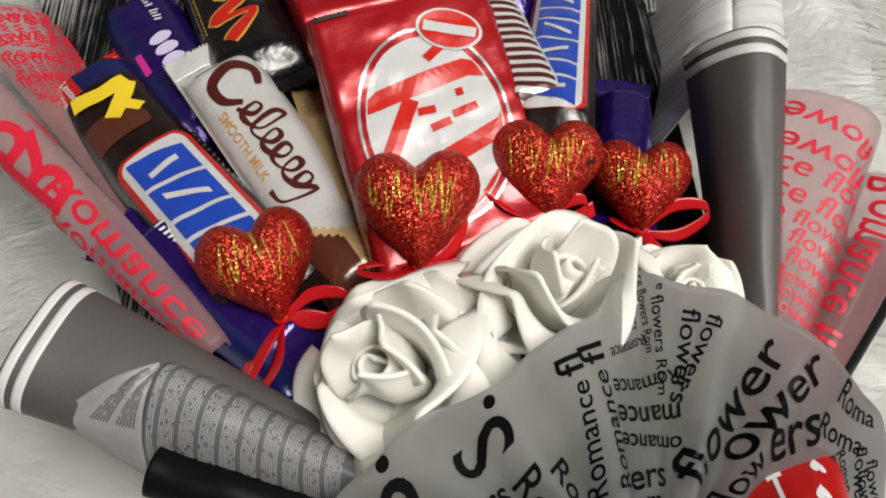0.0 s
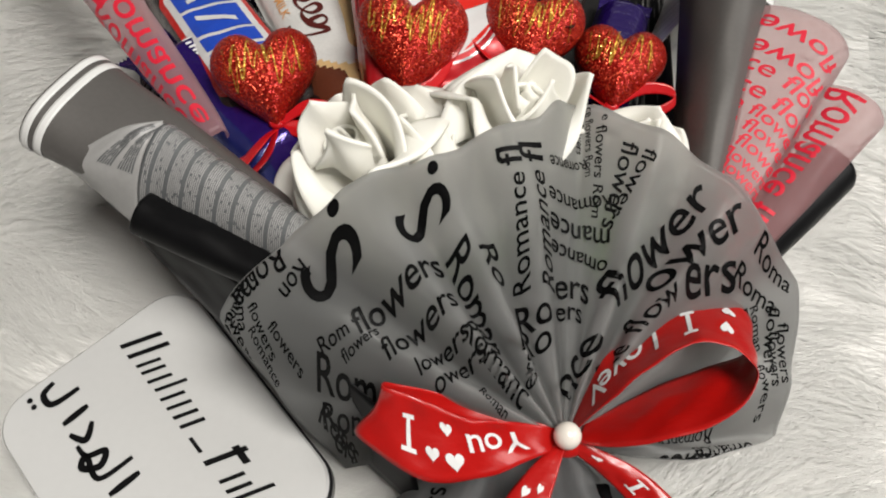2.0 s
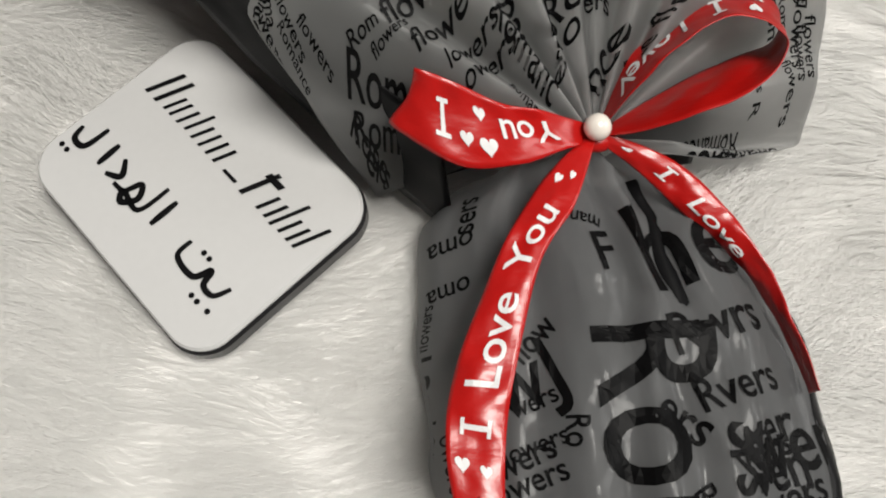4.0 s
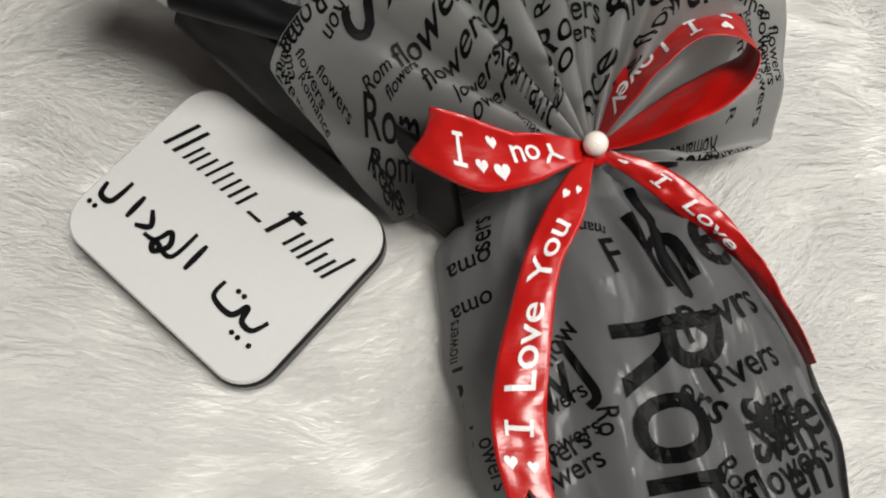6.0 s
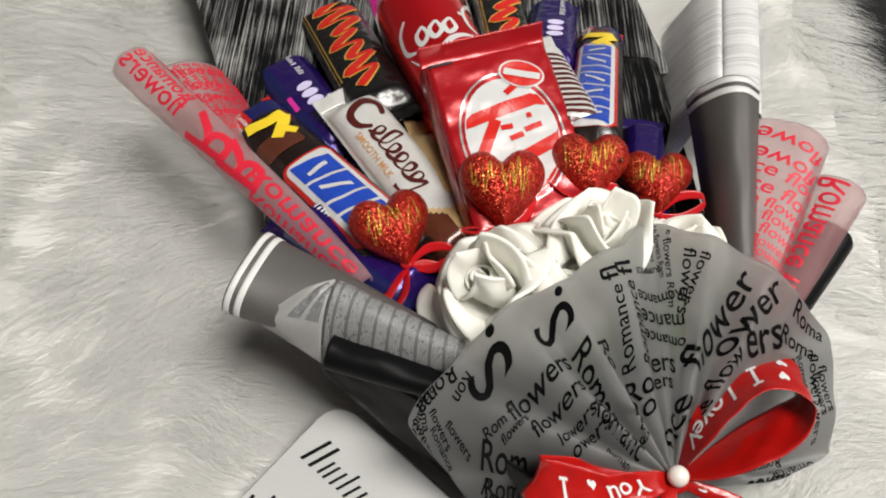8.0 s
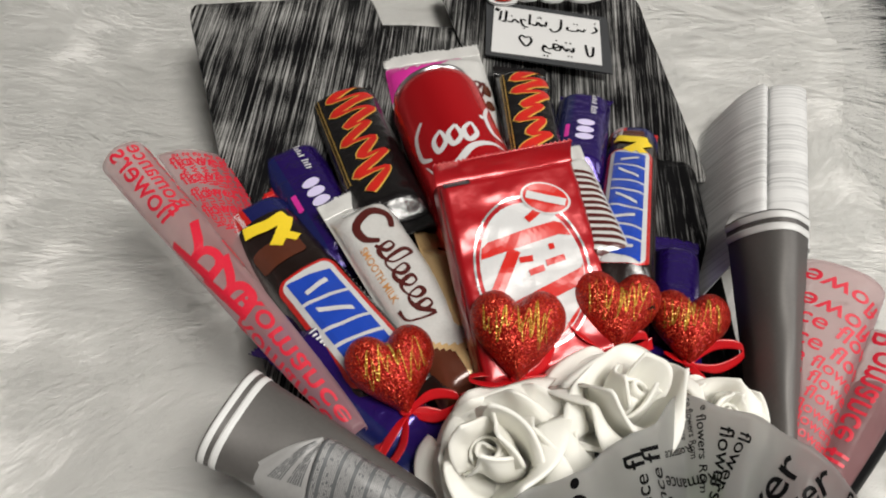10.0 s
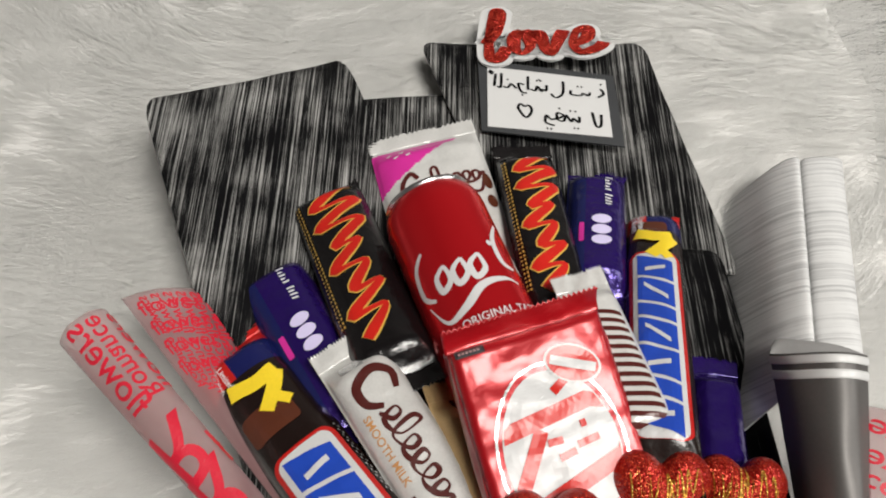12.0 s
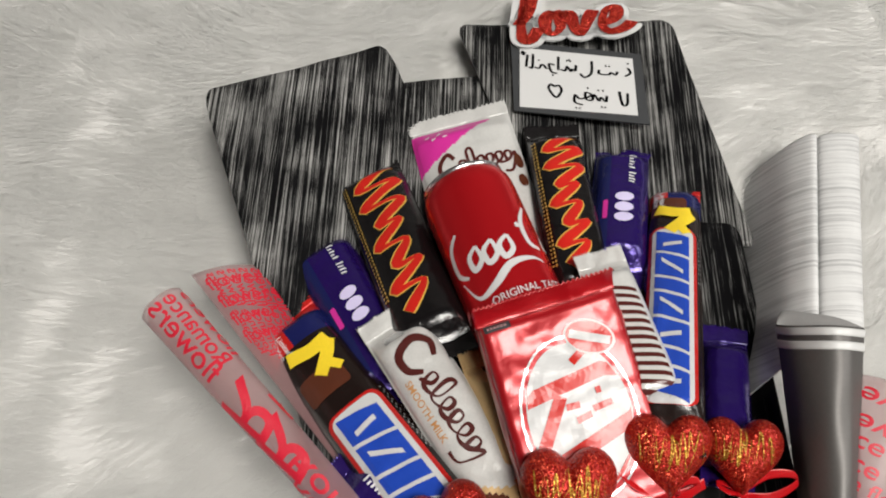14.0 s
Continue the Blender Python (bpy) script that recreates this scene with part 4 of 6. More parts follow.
PEN = [[(0.95, 0.18), (0.97, 0.26), (0.92, 0.33)], [(0.86, 0.26), (0.84, 0.32), (0.80, 0.29), (0.78, 0.33), (0.70, 0.33), (0.70, 0.26)], [(0.64, 0.12), (0.63, 0.33), (0.57, 0.42), (0.53, 0.36)],
       [(0.50, 0.22), (0.49, 0.32), (0.46, 0.30), (0.45, 0.34), (0.42, 0.26), (0.40, 0.34), (0.36, 0.32)], [(0.345, 0.10), (0.34, 0.34)], [(0.31, 0.26), (0.26, 0.25), (0.28, 0.38), (0.33, 0.40)],
       [(0.24, 0.34), (0.20, 0.27), (0.17, 0.34), (0.13, 0.33)], [(0.12, 0.10), (0.11, 0.34), (0.08, 0.34)], [(0.07, 0.12), (0.055, 0.34)], [(0.05, 0.08), (0.03, 0.14)], [(0.03, 0.06), (0.015, 0.12)],
       [(0.93, 0.62), (0.92, 0.80), (0.88, 0.82), (0.86, 0.60)], [(0.75, 0.70), (0.74, 0.80), (0.70, 0.74), (0.68, 0.80), (0.64, 0.70), (0.62, 0.80), (0.57, 0.79), (0.57, 0.68), (0.62, 0.72), (0.52, 0.80), (0.48, 0.74), (0.47, 0.86), (0.54, 0.90)],
       [(0.30, 0.64), (0.27, 0.60), (0.25, 0.68), (0.31, 0.82), (0.36, 0.70), (0.34, 0.61), (0.30, 0.64)]]
decal("pen_stroke", [lines([(a, b) for a, b in p], 0.024, 7) for p in PEN], on_card, INK, note, 0.0003, "black pen handwriting", 0.2)
DOTS = [(0.76, 0.18), (0.79, 0.18), (0.955, 0.10), (0.42, 0.16), (0.45, 0.16), (0.29, 0.44), (0.17, 0.20), (0.72, 0.62), (0.68, 0.62), (0.70, 0.90), (0.73, 0.90), (0.59, 0.60), (0.51, 0.96), (0.48, 0.96), (0.44, 0.14)]
for a, b in DOTS:
    decal("pen_dot", [disc2(a, b, 0.009, 0.016, 0, 8)], on_card, INK, note, 0.0003, "", 0.2)


# the word topper: red glitter letters on a white backing
def topper():
    ob = thing("love_topper", (0.018, 0.495, 0.02), "red glitter word Love on a white cut-out", "cake topper")
    o, x, y = V(-0.030, 0.460, 0.026), V(0.0900, -0.0030, 0), V(0.002, 0.0510, 0)

    def S(a, b, lift):
        return o + x * a + y * b + V(0, 0, lift + 0.002 * a)
    strokes = [[(0.05, 0.42), (0.12, 0.62), (0.16, 0.98), (0.11, 1.02), (0.08, 0.60), (0.09, 0.20), (0.16, 0.14), (0.22, 0.36)],
               [(0.34, 0.66), (0.28, 0.56), (0.28, 0.34), (0.34, 0.24), (0.40, 0.36), (0.38, 0.58), (0.34, 0.66)],
               [(0.40, 0.56), (0.47, 0.60), (0.52, 0.30), (0.57, 0.24), (0.62, 0.50), (0.66, 0.66)],
               [(0.74, 0.40), (0.84, 0.52), (0.84, 0.70), (0.76, 0.64), (0.73, 0.40), (0.80, 0.26), (0.92, 0.34), (0.97, 0.44)]]
    back = [lines(p, 0.19, 8) for k, p in enumerate(strokes)] + [rounded2(0.05, 0.95, 0.22, 0.58, 0.1)]
    decal("white_backing", back, S, CARD_WHITE, ob, 0.0, "white card backing", 0.2)
    decal("backing_edge", back, S, CARD_WHITE, ob, -0.0016, "", 0.2)
    for p in strokes:
        decal("glitter_letter", [lines(p, 0.105, 8, lambda t: 0.85 + 0.25 * math.sin(t * 9))], S, GLITTER_RED, ob, 0.0012, "red glitter foam letter", 0.2)


topper()

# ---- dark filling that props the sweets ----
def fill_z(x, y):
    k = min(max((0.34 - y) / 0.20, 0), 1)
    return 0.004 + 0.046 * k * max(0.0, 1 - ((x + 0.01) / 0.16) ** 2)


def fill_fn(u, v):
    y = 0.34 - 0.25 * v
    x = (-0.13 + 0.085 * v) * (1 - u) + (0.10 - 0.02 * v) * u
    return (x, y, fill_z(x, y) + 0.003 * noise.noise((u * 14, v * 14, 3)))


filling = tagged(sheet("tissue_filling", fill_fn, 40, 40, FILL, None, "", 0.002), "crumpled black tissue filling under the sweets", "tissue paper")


# ---- glitter hearts on sticks ----
def heart_pick(at, width, turn, lean, label, bow=True):
    ob = thing("heart_pick", Vector(at) - V(0, 0.01, 0.02), label, "decoration", "glitter hearts on sticks")
    rot = Euler((radians(lean[0]), radians(lean[1]), radians(turn))).to_matrix()
    half, deep = width / 2, width * 0.36

    def edge(t):
        x = 16 * math.sin(t) ** 3 / 16
        y = (13 * math.cos(t) - 5 * math.cos(2 * t) - 2 * math.cos(3 * t) - math.cos(4 * t)) / 16 + 0.12
        c = (math.sin(t), math.cos(t))
        return 0.74 * x + 0.28 * c[0], 0.76 * (y * 1.10 + 0.02) + 0.26 * c[1]
    rings, seg = 12, 56
    vs, fs = [], []
    at = Vector(at)
    for side in (1, -1):
        for i in range(rings):
            r = math.sin((i + 1) / rings * math.pi / 2) if side == 1 else math.sin((rings - i) / rings * math.pi / 2)
            z = math.cos((i + 1) / rings * math.pi / 2) if side == 1 else -math.cos((rings - i) / rings * math.pi / 2)
            for k in range(seg):
                x, y = edge(2 * math.pi * k / seg)
                dent = 1 - 0.22 * math.exp(-((x * r) / 0.22) ** 2) * max(0, y * r)
                vs.append(at + rot @ Vector((x * half * r, y * half * r, z * deep * dent)))
    top = len(vs)
    vs += [at + rot @ Vector((0, 0, deep)), at - rot @ Vector((0, 0, deep))]
    total = 2 * rings
    for i in range(total - 1):
        for k in range(seg):
            k2 = (k + 1) % seg
            fs.append([i * seg + k, (i + 1) * seg + k, (i + 1) * seg + k2, i * seg + k2])
    for k in range(seg):
        k2 = (k + 1) % seg
        fs.append([top, k, k2])
        fs.append([top + 1, (total - 1) * seg + k2, (total - 1) * seg + k])
    PRINT_ON[ob.name] = mesh_part("heart", vs, fs, GLITTER_RED, ob, "red glitter foam heart")

    def S(a, b, lift):
        t = math.atan2(a, b)
        best = 1.0
        for k in range(seg):
            x, y = edge(2 * math.pi * k / seg)
            if abs(math.atan2(x, y) - t) < 0.12:
                best = math.hypot(x, y)
                break
        r = min(math.hypot(a, b) / max(best, 0.2), 0.985)
        return at + rot @ Vector((a * half, b * half, deep * math.sqrt(1 - r * r) * (1 - 0.22 * math.exp(-(a / 0.22) ** 2) * max(0, b)) + lift))
    rng = random.Random(round(at.x * 5000))
    for row in range(2):
        w, x = [], -0.74 + 0.1 * row
        while x < 0.70:
            w += [(x, rng.uniform(0.45, 0.66) - 0.25 * row), (x + 0.05, rng.uniform(-0.25, 0.15) - 0.15 * row)]
            x += rng.uniform(0.14, 0.30)
        decal("gold_scribble", [lines(w, 0.050 - 0.018 * row, 9, lambda t: max(0.05, 0.40 + 1.1 * noise.noise((t * 11, row * 3.7, at.x * 70))))], S, GLITTER_GOLD, ob, 0.0005, "gold glitter zigzag line", 0.06)
    tip = at + rot @ Vector((0, -half * 0.98, 0))
    down = rot @ Vector((0, -1, -0.25))
    pts = [tip - down * 0.004, tip + down * 0.045]
    bm = bmesh.new()
    bmesh.ops.create_cone(bm, cap_ends=True, segments=10, radius1=0.0014, radius2=0.0014, depth=(pts[1] - pts[0]).length)
    bm.transform(Matrix.Translation((pts[0] + pts[1]) / 2) @ (pts[1] - pts[0]).to_track_quat("Z", "Y").to_matrix().to_4x4())
    part("stick", bm, STICK, ob, "thin white plastic stick")
    return ob, tip, rot


def strip_part(name, pts, widths, mat, parent, label="", n=50, thick=0.0003):
    """A ribbon along a curve; widths gives its cross vector at points along it."""
    def fn(u, v):
        return spline(pts, u) + spline(widths, u) * (v - 0.5)
    return sheet(name, fn, n, 5, mat, parent, label, thick)


def small_bow(ob, tip, loops, tails):
    """A bow of narrow satin: flat teardrop loops and free tails round a knot."""
    for dx, dy, dz, w in loops:
        d = V(dx, dy, dz)
        q = V(-d.y, d.x, 0).normalized()
        flat_on = (q * 0.75 + V(0, 0, 0.65)).normalized() * w
        pts = [tip, tip + d * 0.5 + q * 0.16 * d.length + V(0, 0, 0.004), tip + d * 0.95 + q * 0.05 * d.length + V(0, 0, 0.003), tip + d * 0.98 - q * 0.12 * d.length, tip + d * 0.5 - q * 0.20 * d.length - V(0, 0, 0.002), tip]
        strip_part("bow_loop", pts, [flat_on * 0.5, flat_on, flat_on * 0.9, flat_on * 0.8, flat_on, flat_on * 0.5], ORGANZA, ob, "thin red ribbon loop", 48)
    for pts, w in tails:
        e = (V(*pts[-1]) - V(*pts[0])).normalized()
        across = (V(-e.y, e.x, 0).normalized() * 0.85 + V(0, 0, 0.5)).normalized() * w
        strip_part("ribbon_tail", [tip + V(*p) for p in pts], [across * 0.6, across, (across + V(0, 0, 0.3 * w)) * 1.05], ORGANZA, ob, "thin red ribbon tail", 30)
    bm = bmesh.new()
    bmesh.ops.create_uvsphere(bm, u_segments=12, v_segments=8, radius=0.0028)
    bm.transform(Matrix.Translation(tip + V(0, 0, 0.002)) @ Matrix.Diagonal((1.2, 0.9, 0.8, 1)))
    part("bow_knot", bm, ORGANZA, ob)


hb, tip, rot = heart_pick((-0.0610, 0.1235, 0.083), 0.0435, 24, (20, 4), "red glitter heart with gold zigzag, tilted, on a stick")
small_bow(hb, tip, [(0.024, 0.007, 0.004, 0.005), (-0.010, -0.030, -0.004, 0.006)], [([(0, 0, 0), (0.010, 0.002, 0), (0.026, -0.001, -0.004)], 0.004), ([(0, 0, 0), (-0.006, -0.012, 0), (-0.018, -0.034, -0.008)], 0.006)])
hb, tip, rot = heart_pick((-0.0025, 0.1395, 0.098), 0.0450, 2, (22, 0), "red glitter heart with gold zigzag standing on a stick")
small_bow(hb, tip, [(0.014, 0.020, 0.006, 0.005), (-0.022, -0.002, 0.0, 0.005)], [([(0, 0, 0), (0.020, 0.003, 0), (0.048, 0.014, -0.004)], 0.005), ([(0, 0, 0), (-0.010, -0.003, 0), (-0.026, -0.008, -0.004)], 0.005)])
hb, tip, rot = heart_pick((0.0463, 0.1595, 0.090), 0.0420, 0, (20, 2), "red glitter heart with gold zigzag on a stick with ribbon")
small_bow(hb, tip, [(-0.024, 0.012, 0.006, 0.006), (0.014, 0.006, 0.004, 0.005)], [([(0, 0, 0), (-0.008, -0.010, 0), (-0.016, -0.018, -0.004)], 0.006), ([(0, 0, 0), (0.010, 0.002, 0), (0.018, 0.006, 0)], 0.005)])
hb, tip, rot = heart_pick((0.0860, 0.1625, 0.072), 0.0400, -4, (16, 0), "red glitter heart with faint gold zigzag beside another heart")
small_bow(hb, tip, [(0.026, 0.008, 0.004, 0.005), (-0.012, 0.004, 0.002, 0.004)], [([(0, 0, 0), (0.006, -0.008, 0), (0.008, -0.016, -0.004)], 0.005)])


# ---- foam roses ----
def rose(at, radius, axis, spin, seed, label):
    ob = thing("rose", Vector(at) - V(0, 0, radius * 0.9), label, "flower", "white foam roses")
    at, axis = Vector(at), Vector(axis).normalized()
    ref = V(1, 0, 0) if abs(axis.x) < 0.8 else V(0, 1, 0)
    ex = (ref - axis * ref.dot(axis)).normalized()
    ey = axis.cross(ex)
    rng = random.Random(seed)

    def bud(u, v):
        a = spin + 9.5 * u
        r = radius * (0.055 + 0.17 * u) * (0.55 + 0.75 * math.sin(math.pi * (0.15 + 0.62 * v)))
        h = radius * (-0.2 + (0.98 - 0.10 * u + 0.05 * math.sin(7 * u)) * v)
        return at + (ex * math.cos(a) + ey * math.sin(a)) * r + axis * h
    sheet("bud", bud, 70, 12, ROSE, ob, "tightly rolled centre petals", 0.0012)
    # petals a ring: count, radius, height, roll of the lip, half-angle
    layers = [(3, 0.34, 0.88, 0.35, 1.30), (3, 0.56, 0.82, 0.85, 1.25), (4, 0.80, 0.56, 1.05, 1.05), (4, 0.94, 0.16, 0.70, 0.95), (5, 1.14, -0.10, 0.55, 0.80)]
    for li, (count, rad, high, curl, arc) in enumerate(layers):
        for k in range(count):
            a0 = spin + 2 * math.pi * (k + 0.37 * li) / count + rng.uniform(-0.25, 0.25)
            hh = high + rng.uniform(-0.12, 0.22)
            cu = curl * rng.uniform(0.35, 1.5)
            wob = rng.uniform(0, 9)
            rad_k = rad * rng.uniform(0.86, 1.10)
            skew = rng.uniform(-0.3, 0.3)
            peak = rng.uniform(-0.5, 0.5)
            low = -0.40 + 0.05 * li

            def fn(u, v, a0=a0, rad=rad_k, hh=hh, cu=cu, arc=arc, wob=wob, skew=skew, low=low, peak=peak):
                s = (u - 0.5) * 2
                a = a0 + s * arc * (0.50 + 0.50 * math.sin(min(v * 1.2, 1) * math.pi / 2)) * (1 - 0.22 * max(0, v - 0.6)) + skew * v
                prof = math.sin(min(v * 1.35, 1.0) * math.pi / 2) ** 0.8
                lip = max(0, v - 0.62) / 0.38
                fold = 0.35 + 0.9 * abs(s - peak) ** 1.4
                r = radius * (0.10 + (rad - 0.10) * prof + 0.34 * cu * lip ** 2 * fold + 0.05 * s * skew * 4)
                top = hh - 0.30 * abs(s) ** 3 + 0.20 * max(0, 1 - 1.6 * abs(s - peak)) ** 1.5
                h = radius * (low + (top - low) * v - 0.30 * cu * lip ** 2.4 * fold)
                r += radius * (0.16 * noise.noise((u * 1.7, v * 1.5, wob)) * v + 0.07 * math.sin(u * 5 + wob) * lip)
                h += radius * 0.07 * math.sin(u * 6 + wob * 2) * lip
                return at + (ex * math.cos(a) + ey * math.sin(a)) * r + axis * h
            sheet("petal", fn, 26, 20, ROSE, ob, "", 0.0015)
    for k in range(3):
        a0 = spin + k * 2.1

        def leaf(u, v, a0=a0):
            s = (u - 0.5) * math.sin(min(v * 1.1, 1) * math.pi) * 0.8
            return at + (ex * math.cos(a0 + s) + ey * math.sin(a0 + s)) * radius * (0.2 + 0.8 * v) - axis * radius * (0.62 - 0.1 * v)
        sheet("leaf", leaf, 6, 8, LEAF, ob, "green leaf under the petals", 0.0006)
    return ob


rose((-0.0070, 0.0765, 0.099), 0.0300, (-0.42, -0.10, 1.0), 0.5, 5, "large open white foam rose behind the frosted wrap")
rose((0.0430, 0.1030, 0.098), 0.0285, (0.28, 0.22, 1.0), 1.4, 8, "open white foam rose with wide outer petals")
rose((0.0910, 0.1085, 0.080), 0.0200, (0.25, 0.05, 1.0), 2.6, 13, "smaller white foam rose beside the grey cone")


# ---- cones and rolls of paper round the bouquet ----
def cone_fn(apex, rim, radius, a0, a1, squash=1.0, start=0.12, flare=1.0, roll=0.0, cut=0.0):
    apex, rim = Vector(apex), Vector(rim)
    d = (rim - apex).normalized()
    up = (V(0, 0, 1) - d * d.z).normalized()
    side = d.cross(up)

    def fn(u, v):
        a = radians(a0 + (a1 - a0) * u)
        t = start + (1 - start) * v
        r = radius * t ** flare
        c = apex.lerp(rim, t + cut * (u - 0.5) * v)
        w = 0.0012 * noise.noise((u * 5, v * 4, radius * 300))
        return c + side * (math.cos(a) * r) + up * (math.sin(a) * r * squash + w)
    return fn


def banded(name, label, fn, mats, parent_at, bands):
    ob = thing(name, parent_at, label, "wrapping paper", "paper cones round the bouquet")
    sheet("rolled_sheet", fn, 48, 60, mats[0], ob, "", 0.0005)

    def inner(u, v):
        p = Vector(fn(u, 0.02 + 0.955 * v))
        c = Vector(fn(0.0, 0.02 + 0.955 * v)).lerp(Vector(fn(0.5, 0.02 + 0.955 * v)), 0.5)
        return c.lerp(p, 0.93)
    sheet("inner_layer", inner, 40, 40, GREY_IN if mats[0] is not BLACK else BLACK, ob, "paler inner layer of the roll", 0.0004)
    for a, b in bands:
        def stripe(u, v, a=a, b=b):
            t = a + (b - a) * v
            c = Vector(fn(0.0, t)).lerp(Vector(fn(0.5, t)), 0.5)
            p = Vector(fn(u, t))
            return p + (p - c).normalized() * 0.0005
        sheet("rim_stripe", stripe, 48, 3, mats[1], ob, "white printed stripe", 0.0002)
    return ob


STRIPES = [(0.93, 0.955), (0.972, 0.995)]
banded("paper_cone", "grey metallic paper cone with two white stripes at the rim", cone_fn((0.02, 0.03, 0.072), (-0.1335, 0.0925, 0.092), 0.0238, -60, 225, 0.55, 0.18, 0.60), [GREY, WHITE_STRIPE], (-0.10, 0.08, 0.03), STRIPES)


def loft(rim, foot, bow=0.0):
    """A sheet from a rim curve to a foot curve; bow lifts its middle."""
    def fn(u, v):
        p = spline(foot, u).lerp(spline(rim, u), v)
        return p + V(0, 0, bow * math.sin(math.pi * v) + 0.0008 * noise.noise((u * 4, v * 5, 2)))
    return fn


def banner(fn, a, b, lift):
    """A place on a sheet, lifted along its upper side."""
    a, b = min(max(a, 0.001), 0.999), min(max(b, 0.001), 0.999)
    n = (Vector(fn(min(a + 0.02, 1), b)) - Vector(fn(max(a - 0.02, 0), b))).cross(Vector(fn(a, min(b + 0.02, 1))) - Vector(fn(a, max(b - 0.02, 0))))
    n = n.normalized() if n.length > 1e-12 else V(0, 0, 1)
    return Vector(fn(a, b)) + (n if n.z > 0 else -n) * lift


# tall cone, pressed flat, its rim bent in a shallow S
tall = thing("paper_cone", (0.13, 0.2, 0.01), "tall grey metallic paper cone with two white rim stripes, pressed flat", "wrapping paper", "paper cones round the bouquet")
TALL_FRONT = loft([(0.1525, 0.2255, 0.084), (0.1410, 0.2230, 0.094), (0.1290, 0.2240, 0.093), (0.1190, 0.2290, 0.078), (0.1165, 0.2360, 0.060)],
                  [(0.1270, 0.080, 0.068), (0.1240, 0.080, 0.074), (0.1200, 0.080, 0.074), (0.1160, 0.080, 0.066), (0.1140, 0.080, 0.056)])
TALL_BACK = loft([(0.1525, 0.2255, 0.084), (0.1440, 0.2330, 0.078), (0.1310, 0.2390, 0.070), (0.1205, 0.2430, 0.062), (0.1165, 0.2360, 0.060)],
                 [(0.1270, 0.080, 0.068), (0.1240, 0.080, 0.060), (0.1200, 0.080, 0.055), (0.1160, 0.080, 0.052), (0.1140, 0.080, 0.056)])
sheet("front_sheet", TALL_FRONT, 48, 60, GREY, tall, "", 0.0005)
sheet("back_sheet", TALL_BACK, 40, 40, GREY_IN, tall, "paler inner side of the cone", 0.0005)
for a, b in ((0.915, 0.945), (0.965, 0.993)):
    sheet("rim_stripe", lambda u, v, a=a, b=b: banner(TALL_FRONT, u, a + (b - a) * v, 0.0007), 48, 3, WHITE_STRIPE, tall, "white printed stripe", 0.0002)

# printed paper rolled over itself, its pale inside showing at the open end
printed = thing("paper_cone", (-0.07, 0.05, 0.05), "grey printed paper rolled into a cone, open at the rim", "wrapping paper", "paper cones round the bouquet")
PRINTED = loft([(-0.0790, 0.0830, 0.088), (-0.0835, 0.0795, 0.105), (-0.0870, 0.0690, 0.106), (-0.0905, 0.0580, 0.096), (-0.0930, 0.0490, 0.077)],
               [(-0.0160, 0.0520, 0.084), (-0.0180, 0.0500, 0.094), (-0.0190, 0.0440, 0.098), (-0.0190, 0.0380, 0.094), (-0.0180, 0.0330, 0.084)])
PRINT_ON[printed.name] = sheet("rolled_sheet", PRINTED, 40, 50, NEWS, printed, "", 0.0005)
FLAP = loft([(-0.0850, 0.0800, 0.106), (-0.1000, 0.0755, 0.104), (-0.1220, 0.0660, 0.092), (-0.1210, 0.0645, 0.084)],
            [(-0.0850, 0.0790, 0.103), (-0.0878, 0.0690, 0.105), (-0.0910, 0.0580, 0.095), (-0.0935, 0.0490, 0.076)], 0.001)
flap = sheet("inner_flap", FLAP, 30, 20, GREY_IN, printed, "pale unprinted inside of the sheet", 0.0005)


def print_rows(ob, fn, rows, seed, u0, u1, v0, v1, mat, gap):
    """Rows of tiny illegible print across a rolled sheet."""
    rng = random.Random(seed)
    shapes = []
    for k in range(rows):
        v, dv = v0 + (v1 - v0) * k / rows, (v1 - v0) / rows
        if k % gap >= gap - 2:
            continue
        u = u0 + rng.uniform(0, 0.04)
        while u < u1:
            w = rng.uniform(0.05, 0.32)
            shapes.append([(u, v), (min(u + w, u1), v), (min(u + w, u1), v + 0.55 * dv), (u, v + 0.55 * dv)])
            u += w + rng.uniform(0.006, 0.030)
    tagged(decal("tiny_print", shapes, lambda a, b, k: banner(fn, a, b, k), mat, ob, 0.0006, "rows of tiny print", 0.05), kind="stuff")


print_rows(printed, PRINTED, 84, 4, 0.06, 0.97, 0.10, 0.985, GREY_IN, 9)
PRINT_ON[printed.name] = flap
print_rows(printed, FLAP, 16, 7, 0.10, 0.60, 0.08, 0.72, NEWS, 8)
banded("paper_roll", "narrow roll of black paper beside the grey cones", cone_fn((-0.024, 0.030, 0.086), (-0.0870, 0.0490, 0.090), 0.0085, 0, 360, 0.9, 0.0, 0.12), [BLACK, GREY], (-0.05, 0.04, 0.06), [])
banded("paper_roll", "black paper roll behind the red printed film", cone_fn((0.12, 0.05, 0.060), (0.182, 0.136, 0.054), 0.014, 0, 360, 1.0, 0.0, 0.4), [BLACK, GREY], (0.16, 0.11, 0.03), [])


# black paper under the left side
def under_left(u, v):
    p = V(-0.084, 0.051, 0.096).lerp(V(0.02, -0.008, 0.060), u)
    q = V(-0.0930, 0.0460, 0.072).lerp(V(-0.0500, 0.0200, 0.030), min(u * 1.6, 1)).lerp(V(0.03, -0.028, 0.002), max(0, u - 0.5) * 2)
    p = p.lerp(q, v)
    return p + V(0, 0, 0.003 * noise.noise((u * 8, v * 4, 2)))


